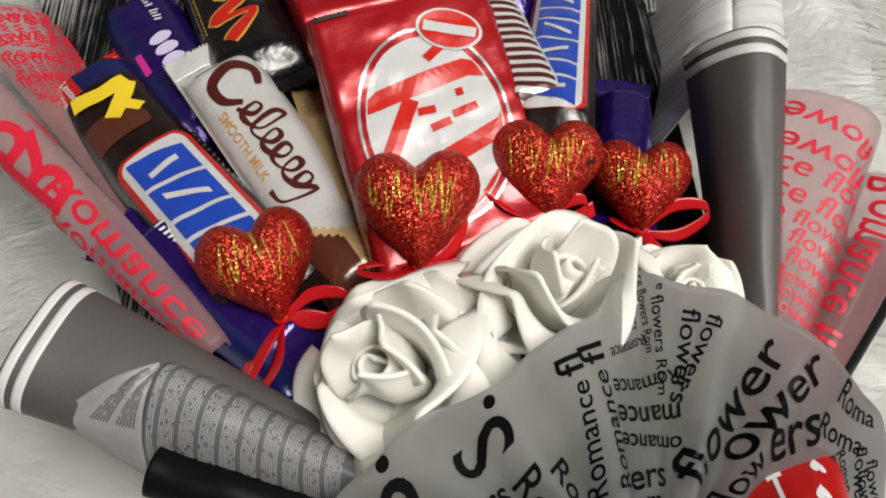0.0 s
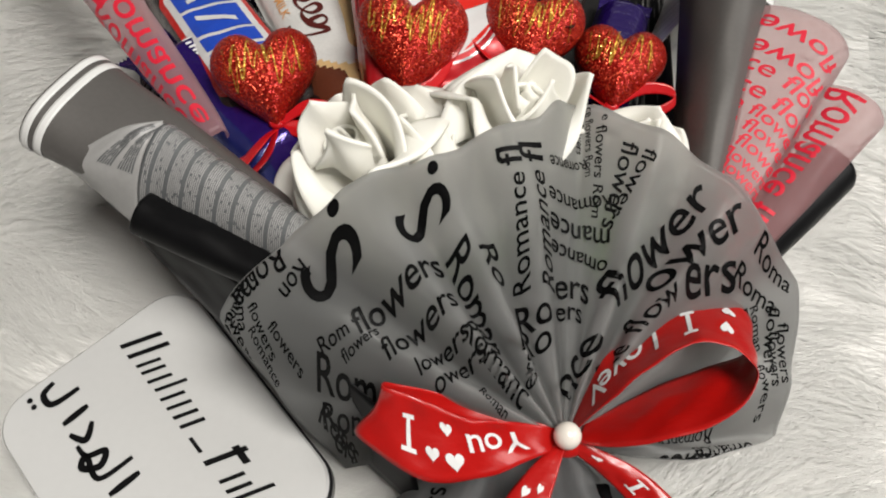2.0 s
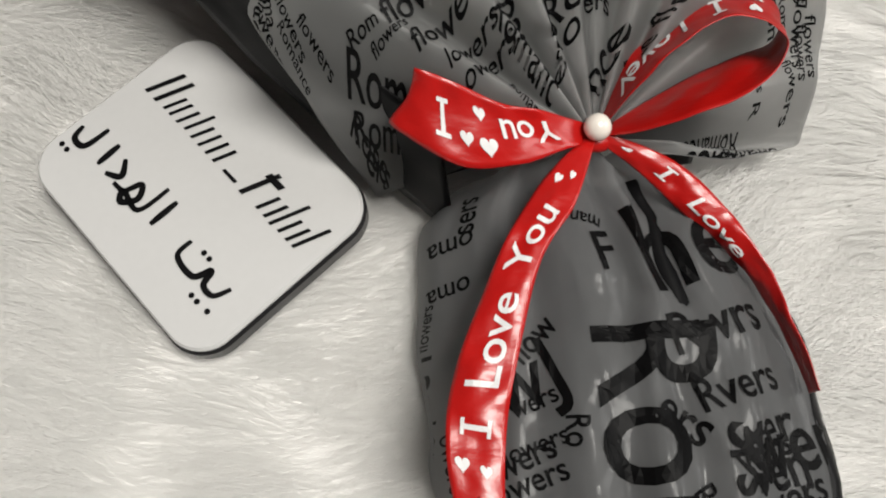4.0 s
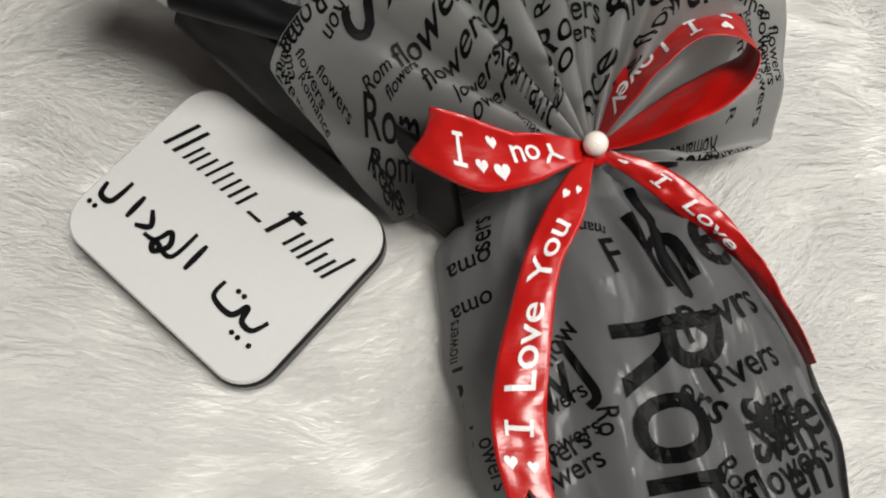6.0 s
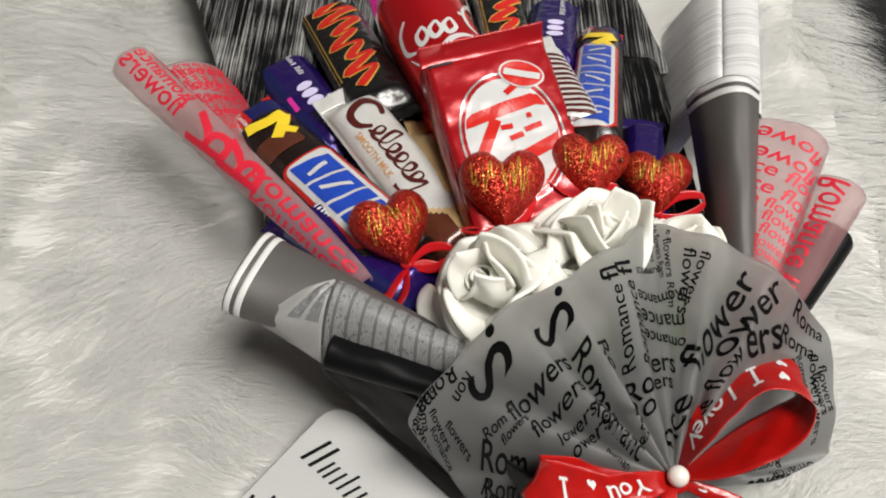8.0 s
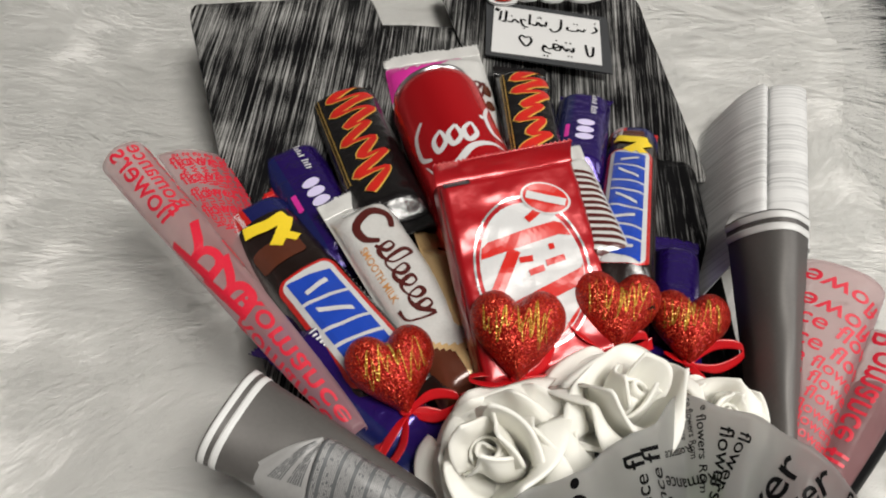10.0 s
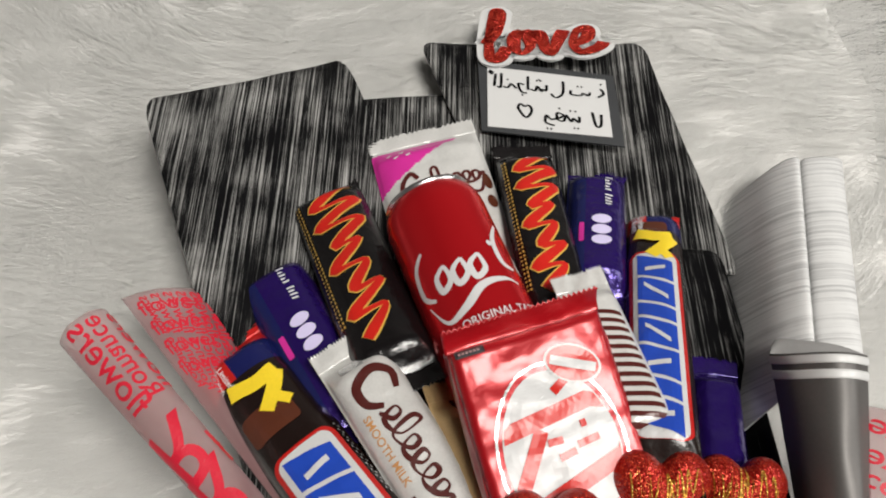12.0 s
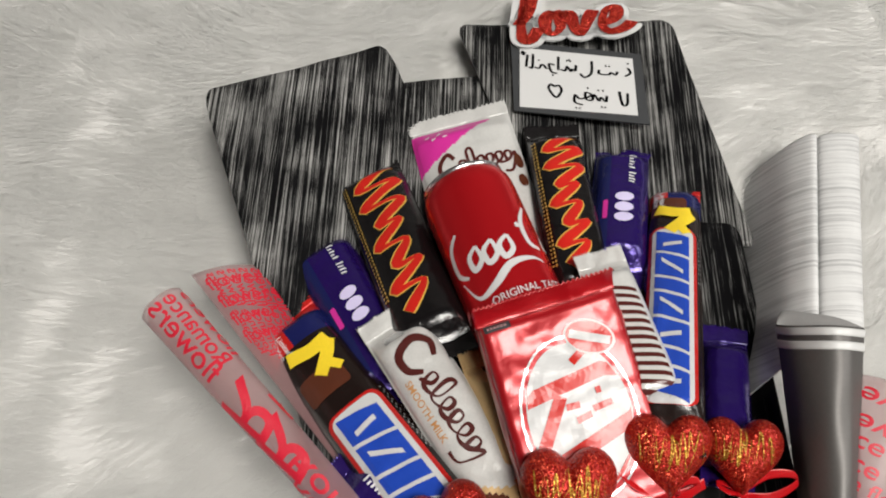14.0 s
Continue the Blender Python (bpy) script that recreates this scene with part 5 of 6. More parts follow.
side_paper = thing("wrapping_paper", (-0.03, 0.02, 0), "black wrapping paper edge under the frosted film", "wrapping paper")
sheet("folded_edge", under_left, 40, 12, BLACK, side_paper, "", 0.0008)
sheet("inner_layer", lambda u, v: V(-0.10, 0.095, 0.045).lerp(V(0.03, 0.0, 0.045), u).lerp(V(-0.05, 0.17, 0.02).lerp(V(0.08, 0.06, 0.04), u), v) + V(0, 0, 0.002 * noise.noise((u * 9, v * 6, 1))), 30, 20, BLACK, side_paper, "", 0.0008)


# white streaked paper standing in the tall grey cone
def streak_paper():
    ob = thing("pleated_paper", (0.15, 0.3, 0.0), "white pleated paper with fine grey streaks, standing in the cone", "wrapping paper")

    prof = [(-0.041, -0.050), (-0.030, -0.028), (-0.018, -0.008), (-0.006, 0.001), (-0.0015, 0.0), (0.0, -0.005), (0.002, 0.0), (0.012, 0.002), (0.022, 0.0), (0.0265, -0.006), (0.024, -0.024)]

    def fn(u, v):
        q = spline([(a, b, 0) for a, b in prof], u)
        p = V(0.1690, 0.3735, 0.036).lerp(V(0.1360, 0.2200, 0.066), v)
        slope = max(0.0, -q.x - 0.008)
        width = 1 - 0.10 * v
        wav = 0.00012 * math.sin(v * 95 + 14 * slope / 0.05 + 2 * noise.noise((u * 2, v * 9, 1)))
        return p + V(q.x * width, -slope * (0.30 + 0.35 * v), q.y + wav)
    sheet("pleat", fn, 60, 120, PLEAT, ob, "", 0.0005)


streak_paper()


# red printed frosted film
def printed_film(name, label, at, fn, strings, nu=30, nv=40, along=0.2, across=0.1):
    ob = thing(name, at, label, "wrapping film", "red printed films")
    PRINT_ON[ob.name] = sheet("film", fn, nu, nv, FROST_RED, ob, "frosted translucent film", 0.0003)

    def S(a, b, lift):
        u, v = a / across, b / along
        u, v = min(max(u, 0.001), 0.999), min(max(v, 0.001), 0.999)
        p = Vector(fn(u, v))
        n = (Vector(fn(min(u + 0.01, 1), v)) - Vector(fn(max(u - 0.01, 0), v))).cross(Vector(fn(u, min(v + 0.01, 1))) - Vector(fn(u, max(v - 0.01, 0))))
        n = n.normalized() if n.length > 1e-12 else V(0, 0, 1)
        if n.z < 0:
            n = -n
        return p + n * lift
    sh = [words_fit(w, (a[0] * across, a[1] * along), (b[0] * across, b[1] * along), m) for w, a, b, m in strings]
    decal("red_lettering", sh, S, RED_INK, ob, 0.0005, "red printed words", 0.006)


def words_fit(body, a, b, mirror=False, tall=1.0):
    """A word stretched from a to b."""
    _, _, w = text2(body, 1.0)
    d = Vector(b) - Vector(a)
    size = d.length / w
    vs, fs, w = text2(body, size)
    d = d.normalized()
    q = Vector((-d.y, d.x)) * (-1 if mirror else 1) * tall
    return [(a[0] + d.x * x + q.x * y, a[1] + d.y * x + q.y * y) for x, y in vs], [f[::-1] for f in fs] if mirror else fs


printed_film("film_roll", "frosted film roll printed with red words along the side", (-0.15, 0.16, 0.04),
             cone_fn((-0.069, 0.087, 0.080), (-0.225, 0.237, 0.094), 0.0130, -35, 215, 0.9, 0.03, 0.28),
             [("Romance", (0.40, 0.44), (0.44, 0.03), False), ("Romance", (0.66, 0.40), (0.68, 0.06), False), ("R", (0.84, 0.66), (0.34, 0.68), False), ("R", (0.82, 0.53), (0.32, 0.55), False), ("R", (0.30, 0.60), (0.02, 0.61), False), ("R", (0.98, 0.60), (0.86, 0.60), False),
              ("flowers", (0.66, 0.72), (0.64, 0.99), False), ("Romance", (0.47, 0.73), (0.45, 0.985), False), ("flowers", (0.28, 0.74), (0.26, 0.98), False), ("Romance", (0.09, 0.73), (0.07, 0.97), False)], 36, 60, 0.27, 0.075)
printed_film("film_sheet", "frosted film sheet with small red words against the black paper", (-0.18, 0.23, 0.03),
             lambda u, v: V(-0.120, 0.150, 0.050).lerp(V(-0.228, 0.270, 0.058).lerp(V(-0.182, 0.285, 0.034), u), v) + V(0, 0, 0.010 * math.sin(u * math.pi) * v),
             [("Romance flowers", (0.95 - 0.13 * i, 0.45 + 0.02 * i), (0.95 - 0.13 * i, 0.98), True) for i in range(7)] + [("flowers", (0.10, 0.90 - 0.09 * i), (0.9, 0.92 - 0.09 * i), False) for i in range(4)], 20, 40, 0.17, 0.055)
printed_film("film_cone", "frosted film cone printed with red words", (0.15, 0.15, 0.05),
             cone_fn((0.105, 0.035, 0.060), (0.165, 0.196, 0.068), 0.026, -30, 210, 0.7, 0.1, 0.7),
             [("flowers", (0.24, 0.91 - 0.09 * i), (0.80, 0.985 - 0.09 * i), True) for i in range(2)] + [("ance flow", (0.85, 0.79 - 0.075 * i), (0.16, 0.70 - 0.075 * i), True) for i in range(2)]
             + [("ance flowers", (0.85, 0.655 - 0.052 * i), (0.15, 0.575 - 0.052 * i), True) for i in range(3)] + [("nce flowers", (0.80, 0.49 - 0.04 * i), (0.25, 0.44 - 0.04 * i), True) for i in range(5)], 30, 50, 0.17, 0.075)
printed_film("film_cone", "smaller frosted film cone with one line of red words", (0.15, 0.12, 0.05),
             cone_fn((0.110, 0.035, 0.060), (0.188, 0.158, 0.070), 0.015, -30, 210, 0.8, 0.1, 0.7),
             [("Romance", (0.45, 0.99), (0.52, 0.52), False), ("flow", (0.45, 0.48), (0.5, 0.25), False)], 30, 50, 0.145, 0.045)

# ---- frosted front wrap, tied at the bow ----
TIE = V(0.079, 0.0, 0.050)
LEAF_RIM = [(-2, 0.030, 0.046), (8, 0.065, 0.030), (15, 0.095, 0.020), (24, 0.094, 0.050), (41, 0.107, 0.070), (52, 0.097, 0.098), (65, 0.100, 0.105), (88, 0.100, 0.120), (97, 0.106, 0.118),
            (108, 0.090, 0.130), (118, 0.088, 0.133), (132, 0.086, 0.133), (152, 0.101, 0.127), (162, 0.111, 0.114), (174, 0.128, 0.092), (181, 0.108, 0.060), (190, 0.086, 0.006)]


def leaf_rim(phi):
    r, i = LEAF_RIM, 0
    while i < len(r) - 2 and phi > r[i + 1][0]:
        i += 1
    f = min(max((phi - r[i][0]) / (r[i + 1][0] - r[i][0]), 0), 1)
    f = f * f * (3 - 2 * f) * 0.5 + f * 0.5
    return r[i][1] + (r[i + 1][1] - r[i][1]) * f, r[i][2] + (r[i + 1][2] - r[i][2]) * f


def leaf_place(phi, r):
    R, Z = leaf_rim(phi)
    R *= 1 + 0.010 * noise.noise((phi * 0.15, 0, 4))
    a = radians(phi)
    fold = math.sin(phi * 0.34 + 1.2 * noise.noise((phi * 0.05, 0, 1))) * (0.0062 * math.sin(min(r, 1) * math.pi * 0.94)) if r > 0 else 0
    fold += 0.0028 * noise.noise((phi * 0.10, r * 5, 7)) * r
    fold += 0.006 * math.exp(-((phi - 104) / 3.0) ** 2) * r - 0.005 * math.exp(-((phi - 97) / 3.0) ** 2) * r
    return V(TIE.x + math.cos(a) * R * r, TIE.y + math.sin(a) * R * r, TIE.z + (Z - TIE.z) * r + fold)


front = thing("frosted_wrap", (0.079, 0.0, 0.0), "frosted translucent wrap printed with black words, fanned out and gathered", "wrapping film")
PRINT_ON[front.name] = sheet("fan", lambda u, v: leaf_place(-2 + 192 * u, 0.04 + 0.96 * v), 220, 44, FROST, front, "", 0.0003)


# black sheets added close under the film to darken its left and centre
sheet("darkening_lining", lambda u, v: leaf_place(158 + 31 * u, 0.10 + 0.82 * v) + V(0, 0, -0.004 - 0.002 * v), 30, 20, BLACK, side_paper, "", 0.0006)
sheet("darkening_lining", lambda u, v: leaf_place(12 + 146 * u, 0.06 + 0.46 * v) + V(0, 0, -0.005 - 0.010 * v), 60, 14, BLACK, side_paper, "", 0.0006)


def foliage(a, b, width, lift):
    """A broad green leaf seen through the film."""
    a, b = Vector(a), Vector(b)
    d = b - a
    q = V(-d.y, d.x, 0).normalized()
    leafy = thing("rose_leaf", a, "green foam leaf under the white rose", "leaf", "leaves under the roses")
    sheet("blade", lambda u, v: a + d * v + q * (u - 0.5) * width * math.sin(min(0.08 + v * 0.95, 1) * math.pi) + V(0, 0, lift * math.sin(v * math.pi) - 0.004 * abs(u - 0.5)), 10, 16, LEAF, leafy, "", 0.0008)
    sheet("midrib", lambda u, v: a + d * v + q * (u - 0.5) * 0.0012 + V(0, 0, lift * math.sin(v * math.pi) + 0.0009), 2, 16, LEAF, leafy, "", 0.0005)


foliage((0.050, 0.070, 0.096), (0.022, 0.040, 0.082), 0.020, 0.004)
foliage((0.078, 0.085, 0.092), (0.082, 0.052, 0.076), 0.018, 0.004)


def on_fan(x, y, lift):
    dx, dy = x - TIE.x, y - TIE.y
    phi = math.degrees(math.atan2(dy, dx))
    phi = phi + 360 if phi < -60 else phi
    phi = min(max(phi, -1.5), 189.5)
    R, _ = leaf_rim(phi)
    R *= 1 + 0.010 * noise.noise((phi * 0.15, 0, 4))
    r = min(math.hypot(dx, dy) / R, 0.995)
    return leaf_place(phi, r) + V(0, 0, lift)


TALL = {"S.": 1.2, "flower": 0.86, "ower": 0.86, "flow": 0.86, "nce": 0.85, "Roma": 0.95}
FAN_LEFT = [("Romance", (0.0572, 0.0386), (0.0487, 0.068)),
    ("fl", (0.0478, 0.0702), (0.0457, 0.0748)),
    ("Romance", (0.0667, 0.042), (0.0557, 0.0726)),
    ("fl", (0.0551, 0.0745), (0.0529, 0.0792)),
    ("S.", (0.0278, 0.0504), (0.0192, 0.0615)),
    ("S.", (0.0009, 0.0351), (-0.0114, 0.0465)),
    ("flowers", (0.0004, 0.015), (0.0274, 0.0367)),
    ("flowers", (0.0113, 0.0096), (0.0335, 0.0283)),
    ("Roman", (0.0261, 0.041), (0.047, 0.017)),
    ("Ro", (0.0365, 0.044), (0.0456, 0.0359)),
    ("lowers", (0.023, 0.0077), (0.0384, 0.0204)),
    ("owers", (0.0299, 0.0042), (0.0454, 0.0167)),
    ("Romanc", (0.0348, 0.0212), (0.0607, 0.006)),
    ("Roman", (0.0441, 0.008), (0.0553, 0.0015)),
    ("Roma", (-0.0286, 0.0329), (-0.0444, 0.019)),
    ("Ron", (-0.0211, 0.0318), (-0.0278, 0.0223)),
    ("flowers", (-0.0385, 0.0171), (-0.0307, 0.0051))]
FAN_MIDDLE = [("Rom", (-0.0155, 0.0012), (0.007, -0.0007)),
    ("Rom", (-0.0121, 0.0083), (-0.0026, 0.0152)),
    ("Rose", (-0.015, -0.0059), (-0.0019, -0.013)),
    ("Ro", (0.0107, -0.0144), (0.0195, -0.008)),
    ("Ro", (0.0551, 0.0266), (0.067, 0.0317)),
    ("Ro", (0.0567, 0.0203), (0.0681, 0.0245)),
    ("ers", (0.0665, 0.0419), (0.0801, 0.0444)),
    ("ers", (0.0682, 0.0356), (0.0785, 0.0374)),
    ("omance", (0.0846, 0.059), (0.0622, 0.0575)),
    ("mance", (0.0839, 0.0685), (0.0601, 0.0646)),
    ("Romance", (0.0823, 0.0783), (0.0581, 0.071)),
    ("Romance", (0.0705, 0.0873), (0.0567, 0.0783)),
    ("ce flowers", (0.0653, 0.1031), (0.067, 0.0882)),
    ("ce flowers Rom", (0.0681, 0.104), (0.0714, 0.0816)),
    ("flowers Rom", (0.0726, 0.0972), (0.0758, 0.07)),
    ("e", (0.0741, 0.1006), (0.074, 0.0988)),
    ("flowers", (0.0829, 0.094), (0.0802, 0.0685)),
    ("flower", (0.0912, 0.0923), (0.0825, 0.073))]
FAN_RIGHT = [("flower", (0.0893, 0.0423), (0.1193, 0.0828)),
    ("ower", (0.1035, 0.0500), (0.1326, 0.0767)),
    ("flow", (0.0986, 0.0353), (0.1124, 0.0501)),
    ("ers", (0.1134, 0.0503), (0.1341, 0.0582)),
    ("Roma", (0.1309, 0.0608), (0.1512, 0.0551)),
    ("Roma", (0.1363, 0.0695), (0.1567, 0.064)),
    ("Roman", (0.1367, 0.0529), (0.1469, 0.0383)),
    ("flowers", (0.1492, 0.0576), (0.1537, 0.0368)),
    ("flowers", (0.1549, 0.054), (0.1603, 0.0348)),
    ("omance", (0.1586, 0.0181), (0.1302, 0.0088)),
    ("Romance", (0.1607, 0.0142), (0.1158, 0.001)),
    ("Romance", (0.1405, 0.0191), (0.1171, 0.0106)),
    ("nce", (0.0779, 0.0117), (0.0872, 0.0325)),
    ("nce", (0.0884, 0.0219), (0.0968, 0.0314)),
    ("ers", (0.0647, 0.0129), (0.0623, 0.021))]
FAN_SKIRT = [("Romance", (-0.0382, 0.0265), (-0.0471, 0.0099)), ("flowers", (-0.0313, 0.0125), (-0.0206, 0.0028)), 
    ("Roma", (-0.0133, -0.0075), (0.0092, -0.0076)), ("flowers", (-0.0038, 0.0075), (0.0074, 0.0171)), ("ers", (-0.0097, -0.0107), (-0.0007, -0.0143)),
    ("Romance", (-0.0381, 0.0111), (-0.0295, -0.0004)), ("owers", (-0.0461, 0.0142), (-0.0394, 0.0032))]
FAN_EDGE = [("flowers", (0.1524, 0.0512), (0.1563, 0.0328)),
    ("Roman", (0.1413, 0.0555), (0.1488, 0.044)),
    ("wers R", (0.1362, 0.0337), (0.1418, 0.021)),
    ("flowers", (0.1488, 0.0386), (0.1569, 0.0241)),
    ("Roma", (-0.0433, 0.0232), (-0.0413, 0.0101))]
for region in (FAN_LEFT, FAN_MIDDLE, FAN_RIGHT, FAN_SKIRT, FAN_EDGE):
    for word, a, b in region:
        decal("printed_word", [words_fit(word, a, b, False, TALL.get(word, 1.0))], on_fan, INK, front, 0.0008, "", 0.003)

# gathered lower part round the stems
HANDLE = [(0.0, 0.079, 0.026, 0.036), (-0.012, 0.081, 0.056, 0.040), (-0.03, 0.086, 0.072, 0.043), (-0.07, 0.097, 0.079, 0.046), (-0.12, 0.107, 0.078, 0.046), (-0.16, 0.113, 0.070, 0.042), (-0.24, 0.125, 0.050, 0.030)]


def handle_at(y):
    h, i = HANDLE, 0
    while i < len(h) - 2 and y < h[i + 1][0]:
        i += 1
    f = min(max((y - h[i][0]) / (h[i + 1][0] - h[i][0]), 0), 1)
    g = f * f * (3 - 2 * f)
    return [h[i][k] + (h[i + 1][k] - h[i][k]) * g for k in (1, 2, 3)]


def handle_place(s, y):
    """s from -1 (left) to 1 (right) over the top of the gathered film."""
    c, w, z = handle_at(y)
    k = min(1, -y / 0.05)
    fold = 0.0040 * math.sin(s * 17 + 2.5 * noise.noise((s * 2, y * 12, 3))) * (1 - 0.4 * k) + 0.0035 * noise.noise((s * 6, y * 40, 8)) + 0.005 * (0.4 - abs(noise.noise((s * 5 + y * 12, y * 22, 2)))) + 0.002 * (0.3 - abs(noise.noise((s * 13, y * 60, 5))))
    return V(c + w * s, y, 0.003 + z * max(0.0, 1 - abs(s) ** 2.4) ** 0.6 + fold * (1 - abs(s) ** 4))


def handle_fn(u, v):
    s = -math.cos(u * math.pi)
    return handle_place(s, 0.0 - 0.24 * v)


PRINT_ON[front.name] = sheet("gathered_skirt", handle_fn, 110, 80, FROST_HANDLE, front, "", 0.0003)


def on_handle(x, y, lift):
    c, w, z = handle_at(min(y, 0))
    return handle_place(min(max((x - c) / w, -0.98), 0.98), min(y, -0.001)) + V(0, 0, lift)


HANDLE_WORDS = [("Rom", (0.0808, -0.0702), (0.0968, -0.1651)),
    ("flowers", (0.0546, -0.1244), (0.0768, -0.1135)),
    ("flowers", (0.0507, -0.1391), (0.0776, -0.1252)),
    ("owers", (0.0606, -0.1476), (0.0764, -0.1419)),
    ("wers", (0.0576, -0.1077), (0.0724, -0.0999)),
    ("wer", (0.1322, -0.113), (0.157, -0.102)),
    ("wen", (0.1381, -0.1212), (0.1787, -0.1059)),
    ("en", (0.1471, -0.1395), (0.1666, -0.1314)),
    ("flower", (0.1763, -0.084), (0.1833, -0.1011)),
    ("Romance", (0.1847, -0.0943), (0.1889, -0.1177)),
    ("mance", (0.0838, -0.0308), (0.0652, -0.0299)),
    ("F", (0.0837, -0.053), (0.0917, -0.0496)),
    ("S", (0.1286, -0.1004), (0.1282, -0.1099)),
    ("flowers", (0.0238, -0.0818), (0.0243, -0.0638)),
    ("nce", (0.046, -0.1477), (0.0526, -0.14)),
    ("rs", (0.1282, -0.1099), (0.1319, -0.1256))]
HANDLE_BIG = [("he", (0.1021, -0.0596), (0.1396, -0.0420)),
    ("wJ", (0.0541, -0.1085), (0.0749, -0.0962)),
    ("wers", (0.0552, -0.1287), (0.0733, -0.1181)),
    ("wers", (0.1332, -0.1189), (0.1549, -0.1073)),
    ("ven", (0.1377, -0.1250), (0.1610, -0.1167)),
    ("Rvers", (0.1202, -0.0998), (0.1501, -0.0859)),
    ("Rwrs", (0.1114, -0.0807), (0.1450, -0.0644)),
    ("oma", (0.0366, -0.0368), (0.0188, -0.0401)),
    ("oma", (0.0371, -0.0545), (0.0206, -0.0585)),
    ("sers", (0.0367, -0.0384), (0.0376, -0.0205)),
    ("ce f", (0.0263, -0.1034), (0.0257, -0.0816)),
    ("ce f", (0.0305, -0.1229), (0.0301, -0.1059))]
HANDLE_MORE = [("flowers", (0.1302, -0.1397), (0.1687, -0.1213)), ("Romance", (0.1691, -0.0663), (0.1885, -0.0827)), ("ers", (0.1034, -0.1019), (0.1203, -0.111)), ("flow", (0.0588, -0.0896), (0.0707, -0.0738)),
    ("owers", (0.0319, -0.1134), (0.0385, -0.1339)), ("Ro", (0.0745, -0.1045), (0.0752, -0.1155)), ("Rose", (0.1167, -0.1257), (0.1283, -0.1416)), ("nce", (0.0679, -0.1514), (0.0794, -0.1468))]
for word, a, b in HANDLE_WORDS + HANDLE_BIG + HANDLE_MORE:
    decal("printed_word", [words_fit(word, a, b, False, 1.22 if word == "Rom" else 1.15)], on_handle, INK, front, 0.0006, "", 0.004)
core = thing("stem_core", (0.095, -0.1, 0.0), "dark bundle of stems inside the gathered wrap", "stem bundle")
sheet("stem_wrap", lambda u, v: handle_place(-math.cos(u * math.pi) * 0.78, -0.012 - 0.22 * v) + V(0.010, 0, -0.010 - 0.004 * math.sin(u * 20)), 50, 30, BLACK, core, "", 0.001)


# ---- satin bow ----
bow = thing("ribbon_bow", (0.079, 0.0, 0.03), "red satin bow printed with white I Love You and hearts", "ribbon")


class Strip:
    """A ribbon along a curve, with distances measured along it."""

    def __init__(self, pts, widths):
        self.pts, self.widths = [Vector(p) for p in pts], [Vector(w) for w in widths]
        self.n = 160
        self.L0 = self.pts[2].x * 90
        self.len = [0.0]
        for i in range(self.n):
            self.len.append(self.len[-1] + (spline(self.pts, (i + 1) / self.n) - spline(self.pts, i / self.n)).length)
        self.L = self.len[-1]

    def at(self, t, b):
        w = spline(self.widths, t)
        d = spline(self.pts, min(t + 0.02, 1)) - spline(self.pts, max(t - 0.02, 0))
        n = d.cross(w)
        n = n.normalized() if n.length > 1e-12 else V(0, 0, 1)
        k = min(t, 1 - t, 0.15) / 0.15
        sag = 0.0016 * noise.noise((t * 7, b * 1.5, self.L0)) + 0.0010 * noise.noise((t * 16, b * 3, self.L0 + 5)) - 0.004 * b * b
        return spline(self.pts, t) + w * b + n * sag * k

    def S(self, a, b, lift, flip=1):
        a = min(max(a, 0), self.L)
        i = 0
        while i < self.n - 1 and self.len[i + 1] < a:
            i += 1
        t = (i + (a - self.len[i]) / max(self.len[i + 1] - self.len[i], 1e-9)) / self.n
        p = self.at(t, b)
        n = (self.at(min(t + 0.01, 1), b) - self.at(max(t - 0.01, 0), b)).cross(spline(self.widths, t)).normalized()
        return p + n * lift * flip

    def build(self, name, parent, label, notch=0.0):
        def fn(u, v):
            w = 1 + 0.02 * noise.noise((u * 8, v, 2))
            t = u * (1 - notch * (1 - abs(2 * v - 1)) * (u > 0.75) * (u - 0.75) * 4)
            return self.at(t, (v - 0.5) * w)
        self.ob = sheet(name, fn, 90, 12, SATIN, parent, label, 0.0003)


# left loop: out over the front, back underneath
def edges(top, low):
    return [(Vector(a) + Vector(b)) / 2 for a, b in zip(top, low)], [Vector(a) - Vector(b) for a, b in zip(top, low)]


L_TOP = [(0.0750, 0.002, 0.057), (0.0575, -0.001, 0.068), (0.0411, -0.005, 0.078), (0.0248, -0.003, 0.086), (0.0132, -0.0014, 0.089), (0.016, 0.003, 0.078), (0.045, 0.004, 0.062), (0.076, 0.003, 0.054)]
L_LOW = [(0.0750, -0.005, 0.055), (0.066, -0.0113, 0.059), (0.050, -0.0206, 0.063), (0.0303, -0.0254, 0.068), (0.0061, -0.0154, 0.073), (0.012, -0.008, 0.062), (0.045, -0.006, 0.052), (0.076, -0.003, 0.051)]
left = Strip(*edges(L_TOP, L_LOW))
left.build("left_loop", bow, "red satin loop")
# right loop stands on edge
R_TOP = [(0.0825, 0.003, 0.058), (0.0922, 0.0104, 0.075), (0.1032, 0.0208, 0.085), (0.1159, 0.0292, 0.088), (0.1293, 0.0291, 0.089), (0.1366, 0.0219, 0.089), (0.1268, 0.0071, 0.085), (0.1098, -0.0012, 0.078), (0.0945, -0.004, 0.068), (0.083, -0.002, 0.057)]
